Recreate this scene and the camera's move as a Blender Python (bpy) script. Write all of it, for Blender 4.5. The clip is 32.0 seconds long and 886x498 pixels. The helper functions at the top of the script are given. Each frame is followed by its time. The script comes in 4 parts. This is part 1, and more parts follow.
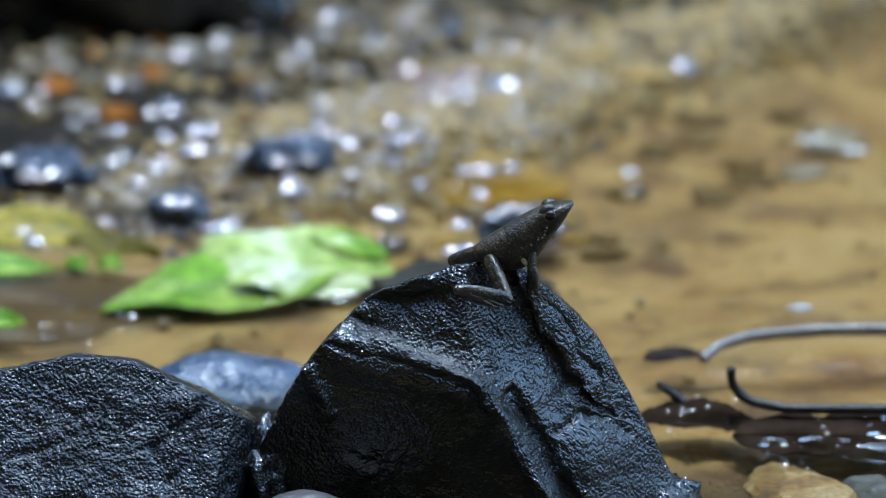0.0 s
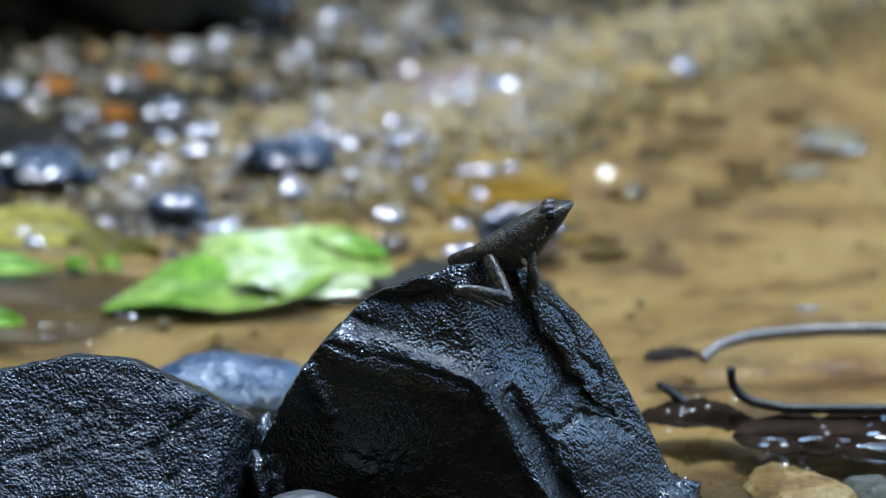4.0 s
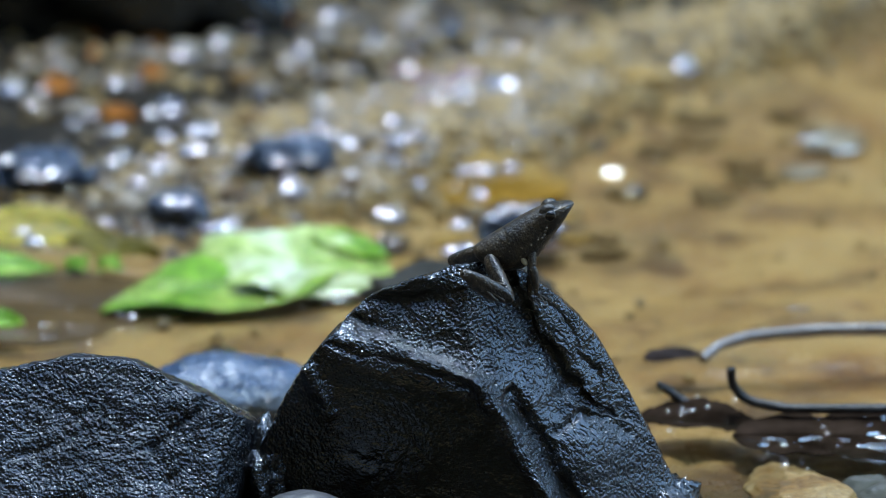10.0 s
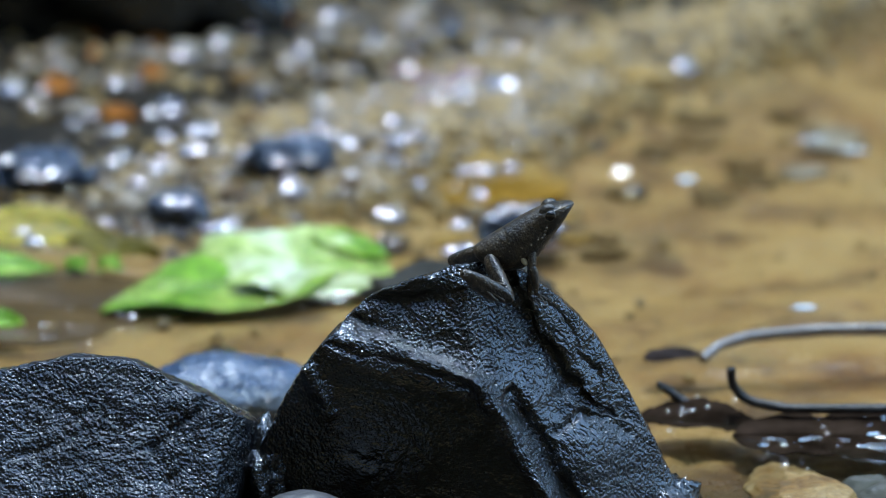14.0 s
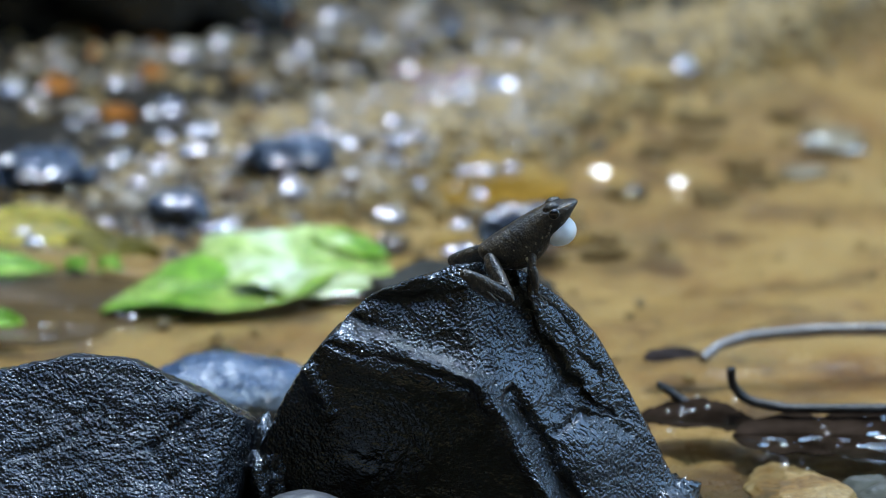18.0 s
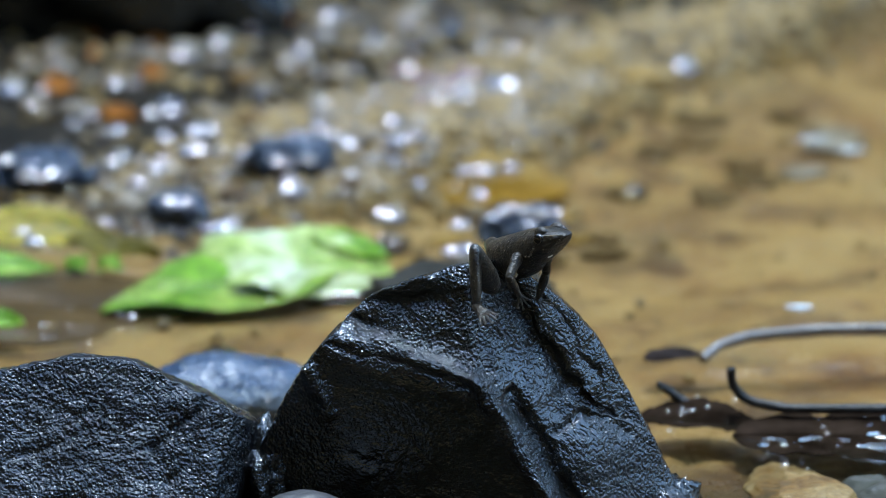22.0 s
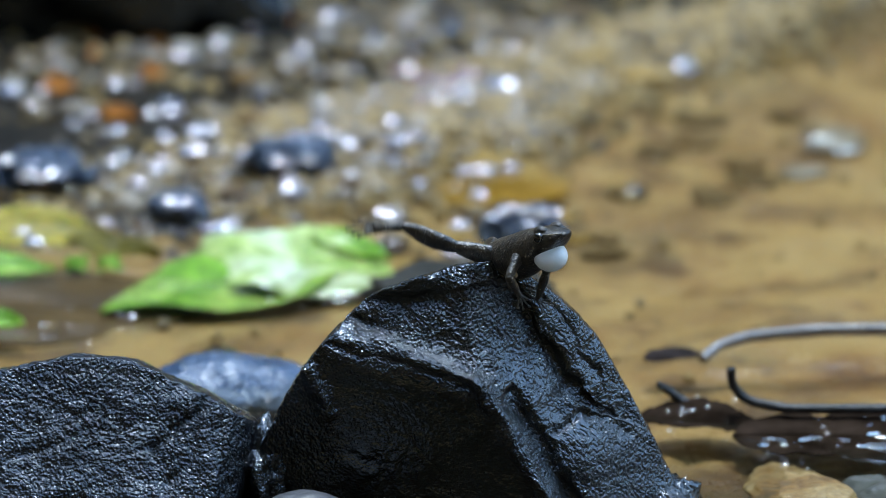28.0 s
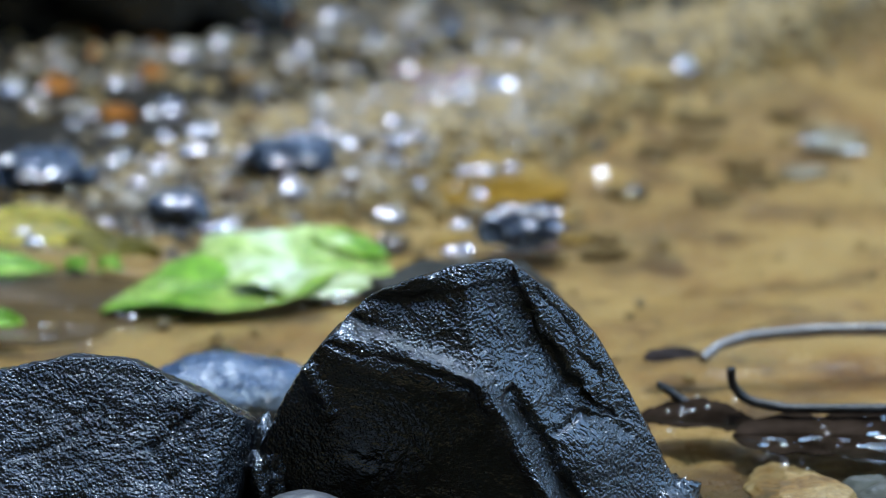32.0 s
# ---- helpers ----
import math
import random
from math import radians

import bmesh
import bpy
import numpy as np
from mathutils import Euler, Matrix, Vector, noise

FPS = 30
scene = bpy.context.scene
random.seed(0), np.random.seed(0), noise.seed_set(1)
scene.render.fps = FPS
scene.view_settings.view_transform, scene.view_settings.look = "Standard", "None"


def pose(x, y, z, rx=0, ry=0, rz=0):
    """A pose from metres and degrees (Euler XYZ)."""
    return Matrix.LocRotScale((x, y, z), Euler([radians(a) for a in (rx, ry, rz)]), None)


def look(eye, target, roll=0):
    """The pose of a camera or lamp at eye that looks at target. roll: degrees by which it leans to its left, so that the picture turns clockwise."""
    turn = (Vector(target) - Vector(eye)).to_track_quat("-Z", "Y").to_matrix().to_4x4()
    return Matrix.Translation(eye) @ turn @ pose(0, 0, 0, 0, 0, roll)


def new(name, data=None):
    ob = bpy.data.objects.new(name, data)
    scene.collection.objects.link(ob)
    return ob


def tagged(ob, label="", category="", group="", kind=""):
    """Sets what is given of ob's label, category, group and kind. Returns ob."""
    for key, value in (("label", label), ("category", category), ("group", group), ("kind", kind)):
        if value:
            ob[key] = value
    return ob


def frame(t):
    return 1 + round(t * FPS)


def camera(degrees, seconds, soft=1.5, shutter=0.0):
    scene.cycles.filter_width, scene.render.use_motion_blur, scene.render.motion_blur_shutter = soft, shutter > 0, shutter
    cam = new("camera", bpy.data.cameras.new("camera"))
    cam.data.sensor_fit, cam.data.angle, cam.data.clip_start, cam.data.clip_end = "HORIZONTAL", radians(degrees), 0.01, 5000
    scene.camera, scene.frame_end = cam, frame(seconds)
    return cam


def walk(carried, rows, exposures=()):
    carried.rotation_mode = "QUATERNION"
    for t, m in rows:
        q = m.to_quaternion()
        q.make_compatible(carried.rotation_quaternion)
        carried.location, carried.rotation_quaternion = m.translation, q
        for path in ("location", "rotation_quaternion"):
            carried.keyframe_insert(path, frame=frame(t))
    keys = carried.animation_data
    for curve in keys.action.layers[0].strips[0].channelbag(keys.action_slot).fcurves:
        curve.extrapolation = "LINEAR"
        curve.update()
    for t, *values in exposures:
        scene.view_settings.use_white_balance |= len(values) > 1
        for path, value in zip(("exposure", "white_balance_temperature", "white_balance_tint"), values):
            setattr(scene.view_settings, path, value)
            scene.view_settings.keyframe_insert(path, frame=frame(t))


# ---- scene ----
# A shaded stream: a small dark frog on a wet black cobble. Lengths in millimetres are scaled by MM.
MM = 0.001

# ---- camera: a long lens on a tripod, 1.8 m from the cobble, looking 15 degrees down ----
cam = camera(6.0, 32.0, soft=0.65, shutter=0.5)
EYE = (0.0, -1.7387, 0.5239)
AIM = (0.0, 0.0, 0.058)
cam.data.dof.use_dof = True
cam.data.dof.focus_distance = 1.799
cam.data.dof.aperture_fstop = 14.0
walk(cam, [(0.0, look(EYE, AIM)), (32.0, look(EYE, AIM))], exposures=[(0.0, 2.86, 7250, 1), (32.0, 2.86, 7250, 1)])

# ---- light: open sky above a wooded gully, soft sun; an added unseen canopy high over the stream shapes both ----
SUN_UP, SUN_TURN = 84.0, 12.0
world = bpy.data.worlds.new("sky")
scene.world = world
world.use_nodes = True
wn = world.node_tree.nodes
sky = wn.new("ShaderNodeTexSky")
sky.sky_type = "NISHITA"
sky.sun_disc = False
sky.dust_density = 0.3
sky.ozone_density = 3.0
sky.sun_elevation = radians(SUN_UP)
sky.sun_rotation = radians(SUN_TURN)
wn["Background"].inputs["Strength"].default_value = 0.15
world.node_tree.links.new(sky.outputs["Color"], wn["Background"].inputs["Color"])

sun_data = bpy.data.lights.new("sun", "SUN")
sun_data.energy = 0.5
sun_data.angle = radians(13)
sun_data.color = (0.76, 0.85, 1.0)
sun = new("sun", sun_data)
sx = math.sin(radians(SUN_TURN)) * math.cos(radians(SUN_UP))
sy = math.cos(radians(SUN_TURN)) * math.cos(radians(SUN_UP))
sun.matrix_world = look((sx * 20, sy * 20, math.sin(radians(SUN_UP)) * 20), (0, 0, 0))


# ---- materials ----
class Shader:
    """A node material with a Principled surface and short calls for textures."""

    def __init__(self, name, rough=0.5, coat=0.0, spec=0.5):
        self.mat = bpy.data.materials.new(name)
        self.mat.use_nodes = True
        self.nt = self.mat.node_tree
        self.p = self.nt.nodes["Principled BSDF"]
        self.p.inputs["Roughness"].default_value = rough
        self.p.inputs["Coat Weight"].default_value = coat
        self.p.inputs["Coat Roughness"].default_value = 0.08
        self.p.inputs["Specular IOR Level"].default_value = spec
        self.coord = self.nt.nodes.new("ShaderNodeTexCoord").outputs["Object"]
        self.height = None

    def link(self, a, b):
        self.nt.links.new(a, b)

    def noise(self, scale, detail=4.0, rough=0.55, distort=0.0, style="FBM"):
        n = self.nt.nodes.new("ShaderNodeTexNoise")
        n.noise_type = style
        n.normalize = style == "FBM"
        n.inputs["Scale"].default_value = scale
        n.inputs["Detail"].default_value = detail
        n.inputs["Roughness"].default_value = rough
        n.inputs["Distortion"].default_value = distort
        self.link(self.coord, n.inputs["Vector"])
        return n.outputs["Fac"]

    def cells(self, scale, feature="F1"):
        n = self.nt.nodes.new("ShaderNodeTexVoronoi")
        n.feature = feature
        n.inputs["Scale"].default_value = scale
        self.link(self.coord, n.inputs["Vector"])
        return n.outputs["Distance"]

    def ramp(self, fac, *stops):
        n = self.nt.nodes.new("ShaderNodeValToRGB")
        e = n.color_ramp.elements
        while len(e) < len(stops):
            e.new(0.5)
        for slot, (at, colour) in zip(e, stops):
            slot.position = at
            slot.color = (*colour, 1) if len(colour) == 3 else (colour[0],) * 3 + (1,)
        self.link(fac, n.inputs["Fac"])
        return n.outputs["Color"]

    def mix(self, fac, a, b, mode="MIX"):
        n = self.nt.nodes.new("ShaderNodeMix")
        n.data_type = "RGBA"
        n.blend_type = mode
        for slot, value in ((n.inputs[0], fac), (n.inputs[6], a), (n.inputs[7], b)):
            if isinstance(value, (int, float)):
                slot.default_value = value
            elif isinstance(value, tuple):
                slot.default_value = (*value, 1)
            else:
                self.link(value, slot)
        return n.outputs[2]

    def maths(self, op, a, b=0.0):
        n = self.nt.nodes.new("ShaderNodeMath")
        n.operation = op
        for slot, value in ((n.inputs[0], a), (n.inputs[1], b)):
            if isinstance(value, (int, float)):
                slot.default_value = value
            else:
                self.link(value, slot)
        return n.outputs[0]

    def chance(self):
        return self.nt.nodes.new("ShaderNodeObjectInfo").outputs["Random"]

    def island(self):
        return self.nt.nodes.new("ShaderNodeNewGeometry").outputs["Random Per Island"]

    def colour(self, c):
        if isinstance(c, tuple):
            self.p.inputs["Base Color"].default_value = (*c, 1)
        else:
            self.link(c, self.p.inputs["Base Color"])

    def rough(self, fac, low, high):
        self.link(self.maths("MULTIPLY_ADD", fac, high - low), self.p.inputs["Roughness"])
        self.p.inputs["Roughness"].links[0].from_node.inputs[2].default_value = low

    def bump(self, fac, depth, strength=1.0):
        n = self.nt.nodes.new("ShaderNodeBump")
        n.inputs["Distance"].default_value = depth
        if isinstance(strength, (int, float)):
            n.inputs["Strength"].default_value = strength
        else:
            self.link(strength, n.inputs["Strength"])
        self.link(fac, n.inputs["Height"])
        if self.height:
            self.link(self.height, n.inputs["Normal"])
        self.height = n.outputs["Normal"]
        self.link(self.height, self.p.inputs["Normal"])
        self.link(self.height, self.p.inputs["Coat Normal"])


def wet_basalt(name, low, high, grain, depth, rough_low, rough_high, film=0.5, calm=0.4, rubbed=False, shine=0.95):
    """Dark wet stone: broad swells, a fine grain that comes and goes, and a film of water."""
    s = Shader(name, 0.3, film, shine)
    s.p.inputs["Coat IOR"].default_value = 1.38
    s.p.inputs["Specular Tint"].default_value = (0.8, 0.9, 1.0, 1)
    s.colour(s.ramp(s.noise(90, 6), (0.3, low), (0.75, high)))
    s.rough(s.noise(160, 5), rough_low, rough_high)
    patch = s.ramp(s.noise(48, 3, 0.6), (0.4, (calm,)), (0.56, (1.0,)))
    if rubbed:
        kept = s.nt.nodes.new("ShaderNodeAttribute")
        kept.attribute_name = "grain"
        patch = s.maths("MULTIPLY", patch, kept.outputs["Fac"])
    s.bump(s.noise(grain, 1, 0.45, 0.4), depth, patch)
    s.bump(s.cells(grain * 1.05), -depth * 0.5, patch)
    return s.mat


BASALT = wet_basalt("wet_black_basalt", (0.004, 0.0043, 0.0034), (0.014, 0.0145, 0.0125), 1400, 0.00038, 0.03, 0.09, 0.15, 0.45)
BASALT_RUBBED = wet_basalt("wet_worn_basalt", (0.004, 0.0043, 0.0034), (0.014, 0.0145, 0.0125), 1400, 0.0005, 0.03, 0.09, 0.15, 0.6, True)
BASALT_ROUGH = wet_basalt("wet_rough_basalt", (0.003, 0.0035, 0.004), (0.012, 0.013, 0.014), 1400, 0.0005, 0.03, 0.1, 0.0, 0.8, shine=0.6)
BLUE_SLATE = wet_basalt("blue_slate", (0.022, 0.042, 0.08), (0.05, 0.085, 0.15), 900, 0.001, 0.12, 0.3, 0.3)


def make_sand():
    s = Shader("wet_sand", 0.45, 0.0, 0.4)
    tone = s.ramp(s.noise(14, 5), (0.3, (0.225, 0.122, 0.034)), (0.5, (0.35, 0.21, 0.066)), (0.72, (0.41, 0.27, 0.1)))
    dirt = s.ramp(s.noise(45, 6, 0.6), (0.48, (1.08, 1.08, 1.08)), (0.62, (0.48, 0.4, 0.33)))
    speck = s.ramp(s.cells(900), (0.1, (0.45, 0.4, 0.35)), (0.35, (1.0, 1.0, 1.0)))
    rust = s.ramp(s.noise(34, 5, 0.6), (0.5, (0.0,)), (0.66, (0.8,)))
    tone = s.mix(rust, tone, (0.2, 0.085, 0.018))
    olive = s.ramp(s.noise(22, 6, 0.65), (0.53, (0.0,)), (0.68, (0.6,)))
    tone = s.mix(olive, tone, (0.085, 0.07, 0.03))
    sand = s.mix(1.0, s.mix(1.0, tone, dirt, "MULTIPLY"), speck, "MULTIPLY")
    # leaf mould and mud on the near bank and beyond the stream; the near part also has the cobble's shade painted in
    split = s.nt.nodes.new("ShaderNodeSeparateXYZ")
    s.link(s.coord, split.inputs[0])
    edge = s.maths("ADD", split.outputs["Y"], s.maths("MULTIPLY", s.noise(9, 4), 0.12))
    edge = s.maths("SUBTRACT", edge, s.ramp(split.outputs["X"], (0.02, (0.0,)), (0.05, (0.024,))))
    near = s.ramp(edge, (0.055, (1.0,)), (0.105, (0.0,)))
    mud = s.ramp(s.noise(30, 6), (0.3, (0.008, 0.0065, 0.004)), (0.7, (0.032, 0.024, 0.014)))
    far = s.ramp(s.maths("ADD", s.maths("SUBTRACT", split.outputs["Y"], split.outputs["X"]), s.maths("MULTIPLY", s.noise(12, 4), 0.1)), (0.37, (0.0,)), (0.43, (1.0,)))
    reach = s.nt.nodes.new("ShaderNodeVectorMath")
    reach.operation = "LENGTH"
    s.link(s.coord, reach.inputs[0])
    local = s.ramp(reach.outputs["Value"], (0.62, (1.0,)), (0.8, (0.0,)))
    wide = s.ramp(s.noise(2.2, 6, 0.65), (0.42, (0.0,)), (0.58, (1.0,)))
    muddy_shaded = s.mix(local, wide, s.maths("MAXIMUM", near, far))
    s.colour(s.mix(muddy_shaded, sand, mud))
    s.link(s.ramp(muddy_shaded, (0.0, (0.4,)), (1.0, (0.08,))), s.p.inputs["Specular IOR Level"])
    s.bump(s.noise(120, 5), 0.003)
    s.bump(s.cells(700), 0.0006)
    return s.mat


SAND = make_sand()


def make_pebble_mat(name, stops, rough=0.3, coat=1.0, film=1.55):
    s = Shader(name, rough, coat)
    s.p.inputs["Coat Roughness"].default_value = 0.04
    s.p.inputs["Coat IOR"].default_value = film
    base = s.ramp(s.chance(), *stops)
    s.colour(s.mix(s.noise(3.5, 6), base, s.mix(1.0, base, (0.35, 0.33, 0.3), "MULTIPLY")))
    s.bump(s.noise(3.0, 2), 0.0003)
    return s.mat



WET_DARK = wet_basalt("wet_dark_stone", (0.03, 0.043, 0.066), (0.07, 0.092, 0.135), 330, 0.0022, 0.12, 0.3, 0.2, 0.8, shine=0.4)


def make_gravel():
    s = Shader("wet_gravel", 0.6, 0.0, 0.25)
    base = s.ramp(s.island(), (0.0, (0.07, 0.065, 0.06)), (0.25, (0.27, 0.19, 0.085)), (0.45, (0.38, 0.25, 0.085)), (0.6, (0.19, 0.125, 0.05)),
                  (0.8, (0.41, 0.29, 0.13)), (1.0, (0.3, 0.23, 0.135)))
    s.colour(base)
    s.bump(s.noise(400, 4), 0.0004)
    return s.mat


GRAVEL = make_gravel()


def plain(name, colour, rough=0.4, coat=0.3, scale=200, depth=0.0003, vary=0.5, spec=0.5):
    s = Shader(name, rough, coat, spec)
    dark = tuple(c * (1 - vary) for c in colour)
    s.colour(s.ramp(s.noise(scale, 5), (0.3, dark), (0.7, colour)))
    s.bump(s.noise(scale * 2.2, 4), depth)
    return s.mat


def make_leaf(name, low, high, back, scale=60):
    s = Shader(name, 0.5, 0.0, 0.3)
    blade = s.ramp(s.noise(scale, 4), (0.3, low), (0.46, high), (0.62, back))
    mottle = s.ramp(s.noise(scale * 4, 5, 0.65), (0.3, (0.45, 0.5, 0.4)), (0.65, (1.1, 1.1, 1.05)))
    s.colour(s.mix(1.0, blade, mottle, "MULTIPLY"))
    s.p.inputs["Subsurface Weight"].default_value = 0.25
    s.p.inputs["Subsurface Radius"].default_value = (0.002, 0.004, 0.001)
    s.p.inputs["Subsurface Scale"].default_value = 0.5
    s.bump(s.noise(240, 4), 0.0004)
    return s.mat


LEAF_GREEN = make_leaf("green_leaf", (0.05, 0.16, 0.005), (0.17, 0.35, 0.02), (0.34, 0.47, 0.1), 32)
LEAF_YELLOW = make_leaf("yellowing_leaf", (0.08, 0.065, 0.003), (0.3, 0.22, 0.007), (0.36, 0.28, 0.045))
LEAF_PALE = make_leaf("pale_leaf", (0.2, 0.36, 0.035), (0.4, 0.5, 0.16), (0.62, 0.68, 0.48), 44)
LEAF_RUST = plain("rust_leaf", (0.38, 0.13, 0.014), 0.6, 0.0, 120, 0.0003, 0.5, 0.12)
LEAF_DARK = plain("wet_dead_leaf", (0.022, 0.012, 0.009), 0.6, 0.0, 160, 0.0005, 0.5, 0.1)
LEAF_WET = plain("glossy_dead_leaf", (0.034, 0.022, 0.015), 0.7, 0.0, 70, 0.0003, 0.85, 0.0)
BARK = plain("wet_bark", (0.016, 0.014, 0.012), 0.5, 0.12, 240, 0.0006)
TWIG = plain("wet_grey_twig", (0.17, 0.145, 0.12), 0.3, 0.8, 200)
UNSEEN_CANOPY = plain("unseen_canopy", (0.03, 0.04, 0.015), 0.9, 0.0, 3, 0.02, 0.8)


def make_tan_stone():
    s = Shader("tan_stone", 0.6, 0.0, 0.3)
    base = s.ramp(s.noise(70, 5, 0.6), (0.32, (0.06, 0.042, 0.02)), (0.46, (0.2, 0.105, 0.028)), (0.56, (0.26, 0.165, 0.06)), (0.7, (0.34, 0.24, 0.11)))
    s.colour(s.mix(1.0, base, s.ramp(s.noise(420, 4), (0.3, (0.6, 0.58, 0.55)), (0.6, (1.0, 1.0, 1.0))), "MULTIPLY"))
    s.bump(s.noise(260, 5), 0.0012)
    return s.mat


TAN_STONE = make_tan_stone()


def make_water():
    m = bpy.data.materials.new("stream_water")
    m.use_nodes = True
    nt = m.node_tree
    nt.nodes.remove(nt.nodes["Principled BSDF"])
    clear = nt.nodes.new("ShaderNodeBsdfTransparent")
    clear.inputs["Color"].default_value = (0.93, 0.95, 0.92, 1)
    gloss = nt.nodes.new("ShaderNodeBsdfGlossy")
    gloss.inputs["Roughness"].default_value = 0.06
    fres = nt.nodes.new("ShaderNodeFresnel")
    fres.inputs["IOR"].default_value = 1.33
    blend = nt.nodes.new("ShaderNodeMixShader")
    coord = nt.nodes.new("ShaderNodeTexCoord")
    n = nt.nodes.new("ShaderNodeTexNoise")
    n.inputs["Scale"].default_value = 38
    n.inputs["Detail"].default_value = 2
    b = nt.nodes.new("ShaderNodeBump")
    b.inputs["Distance"].default_value = 0.004
    b.inputs["Strength"].default_value = 0.5
    nt.links.new(coord.outputs["Object"], n.inputs["Vector"])
    nt.links.new(n.outputs["Fac"], b.inputs["Height"])
    for node in (gloss, fres):
        nt.links.new(b.outputs["Normal"], node.inputs["Normal"])
    nt.links.new(fres.outputs["Fac"], blend.inputs["Fac"])
    nt.links.new(clear.outputs["BSDF"], blend.inputs[1])
    nt.links.new(gloss.outputs["BSDF"], blend.inputs[2])
    nt.links.new(blend.outputs["Shader"], nt.nodes["Material Output"].inputs["Surface"])
    return m


WATER = make_water()


def make_skin(name, low, high, speck, rough=0.3, wet=0.35, relief=0.0003):
    s = Shader(name, rough, wet)
    s.p.inputs["Coat Roughness"].default_value = 0.14
    base = s.ramp(s.noise(620, 6, 0.7), (0.38, low), (0.64, high))
    blotch = s.ramp(s.noise(190, 4, 0.6), (0.38, (0.3, 0.3, 0.3)), (0.62, (1.35, 1.25, 1.08)))
    spots = s.ramp(s.cells(1150), (0.08, (1.0,)), (0.22, (0.0,)))
    few = s.ramp(s.noise(420, 3), (0.42, (0.0,)), (0.54, (1.0,)))
    s.colour(s.mix(s.mix(1.0, spots, few, "MULTIPLY"), s.mix(1.0, base, blotch, "MULTIPLY"), speck))
    s.rough(s.noise(800, 3), rough - 0.15, rough + 0.2)
    s.bump(s.noise(1100, 4, 0.6), relief)
    s.bump(s.cells(1900), -relief * 0.6)
    return s.mat


SKIN = make_skin("dark_frog_skin", (0.0065, 0.0055, 0.0036), (0.05, 0.039, 0.024), (0.36, 0.31, 0.22), 0.4, 0.25, 0.00018)
SKIN_LEG = make_skin("frog_leg_skin", (0.007, 0.006, 0.0046), (0.06, 0.05, 0.036), (0.38, 0.34, 0.27), 0.32, 0.7, 0.0002)
SKIN_TOE = make_skin("frog_toe_skin", (0.018, 0.015, 0.011), (0.075, 0.062, 0.046), (0.5, 0.45, 0.38), 0.35, 0.3, 0.0003)
SKIN_PALE = make_skin("pale_frog_edge", (0.1, 0.08, 0.05), (0.3, 0.25, 0.17), (0.5, 0.45, 0.38), 0.4, 0.2, 0.0002)
SAC = plain("white_vocal_sac", (0.97, 0.96, 0.87), 0.3, 0.3, 500, 0.0001, 0.06)
SAC.node_tree.nodes["Principled BSDF"].inputs["Subsurface Weight"].default_value = 0.6
SAC.node_tree.nodes["Principled BSDF"].inputs["Subsurface Radius"].default_value = (0.004, 0.004, 0.004)
SAC.node_tree.nodes["Principled BSDF"].inputs["Subsurface Scale"].default_value = 1.0
BELLY = plain("cream_belly", (0.6, 0.52, 0.34), 0.4, 0.3, 500, 0.0001, 0.3)
EYE_MAT = plain("glossy_black_eye", (0.01, 0.009, 0.008), 0.05, 1.0, 300, 0.0, 0.2)


# ---- building helpers ----
def smooth(me):
    for p in me.polygons:
        p.use_smooth = True


def mesh_of(bm, name, material, flat=False):
    me = bpy.data.meshes.new(name)
    bm.normal_update()
    bm.to_mesh(me)
    bm.free()
    if not flat:
        smooth(me)
    me.materials.append(material)
    return me


def thing(name, me, label, category, group="", kind="", at=None):
    ob = new(name, me)
    if at is not None:
        ob.matrix_basis = at
    return tagged(ob, label, category, group, kind)


def part(name, bm, material, parent, label=""):
    ob = new(name, mesh_of(bm, name, material))
    ob.parent = parent
    return tagged(ob, label)


def tube(bm, rings, sides=16):
    """A closed skin over rings of (centre, half width, half height) along x."""
    rows = []
    for x, y, z, wy, wz in rings:
        rows.append([bm.verts.new(Vector((x, y + wy * math.cos(2 * math.pi * i / sides), z + wz * math.sin(2 * math.pi * i / sides))) * MM) for i in range(sides)])
    for a, b in zip(rows, rows[1:]):
        for i in range(sides):
            bm.faces.new((a[i], b[i], b[(i + 1) % sides], a[(i + 1) % sides]))
    bm.faces.new(rows[0])
    bm.faces.new(rows[-1][::-1])


def facet(p, q, r):
    """The plane through three points, in millimetres, as a normal and a distance."""
    p, q, r = Vector(p), Vector(q), Vector(r)
    n = (q - p).cross(r - p).normalized()
    return n, n.dot(p)


def wall_of(n, p):
    n = Vector(n).normalized()
    return n, n.dot(Vector(p))


class Hills:
    """Smooth gradient noise over many points at once, about -0.7 to 0.7."""

    def __init__(self, seed):
        rng = np.random.RandomState(seed)
        self.order = rng.permutation(256)
        way = rng.normal(size=(256, 3))
        self.ways = way / np.linalg.norm(way, axis=1)[:, None]

    def __call__(self, p):
        cell = np.floor(p).astype(int)
        f = p - cell
        ease = f * f * f * (f * (f * 6 - 15) + 10)
        total = np.zeros(len(p))
        for i in (0, 1):
            for j in (0, 1):
                for k in (0, 1):
                    code = self.order[(cell[:, 0] + i) & 255]
                    code = self.order[(code + cell[:, 1] + j) & 255]
                    code = self.order[(code + cell[:, 2] + k) & 255]
                    pull = np.einsum("ij,ij->i", self.ways[code], f - (i, j, k))
                    total += pull * np.prod([ease[:, n] if c else 1 - ease[:, n] for n, c in enumerate((i, j, k))], axis=0)
        return total


HILLS = Hills(5)
TO_EYE = np.array((0.0, -0.966, 0.259))


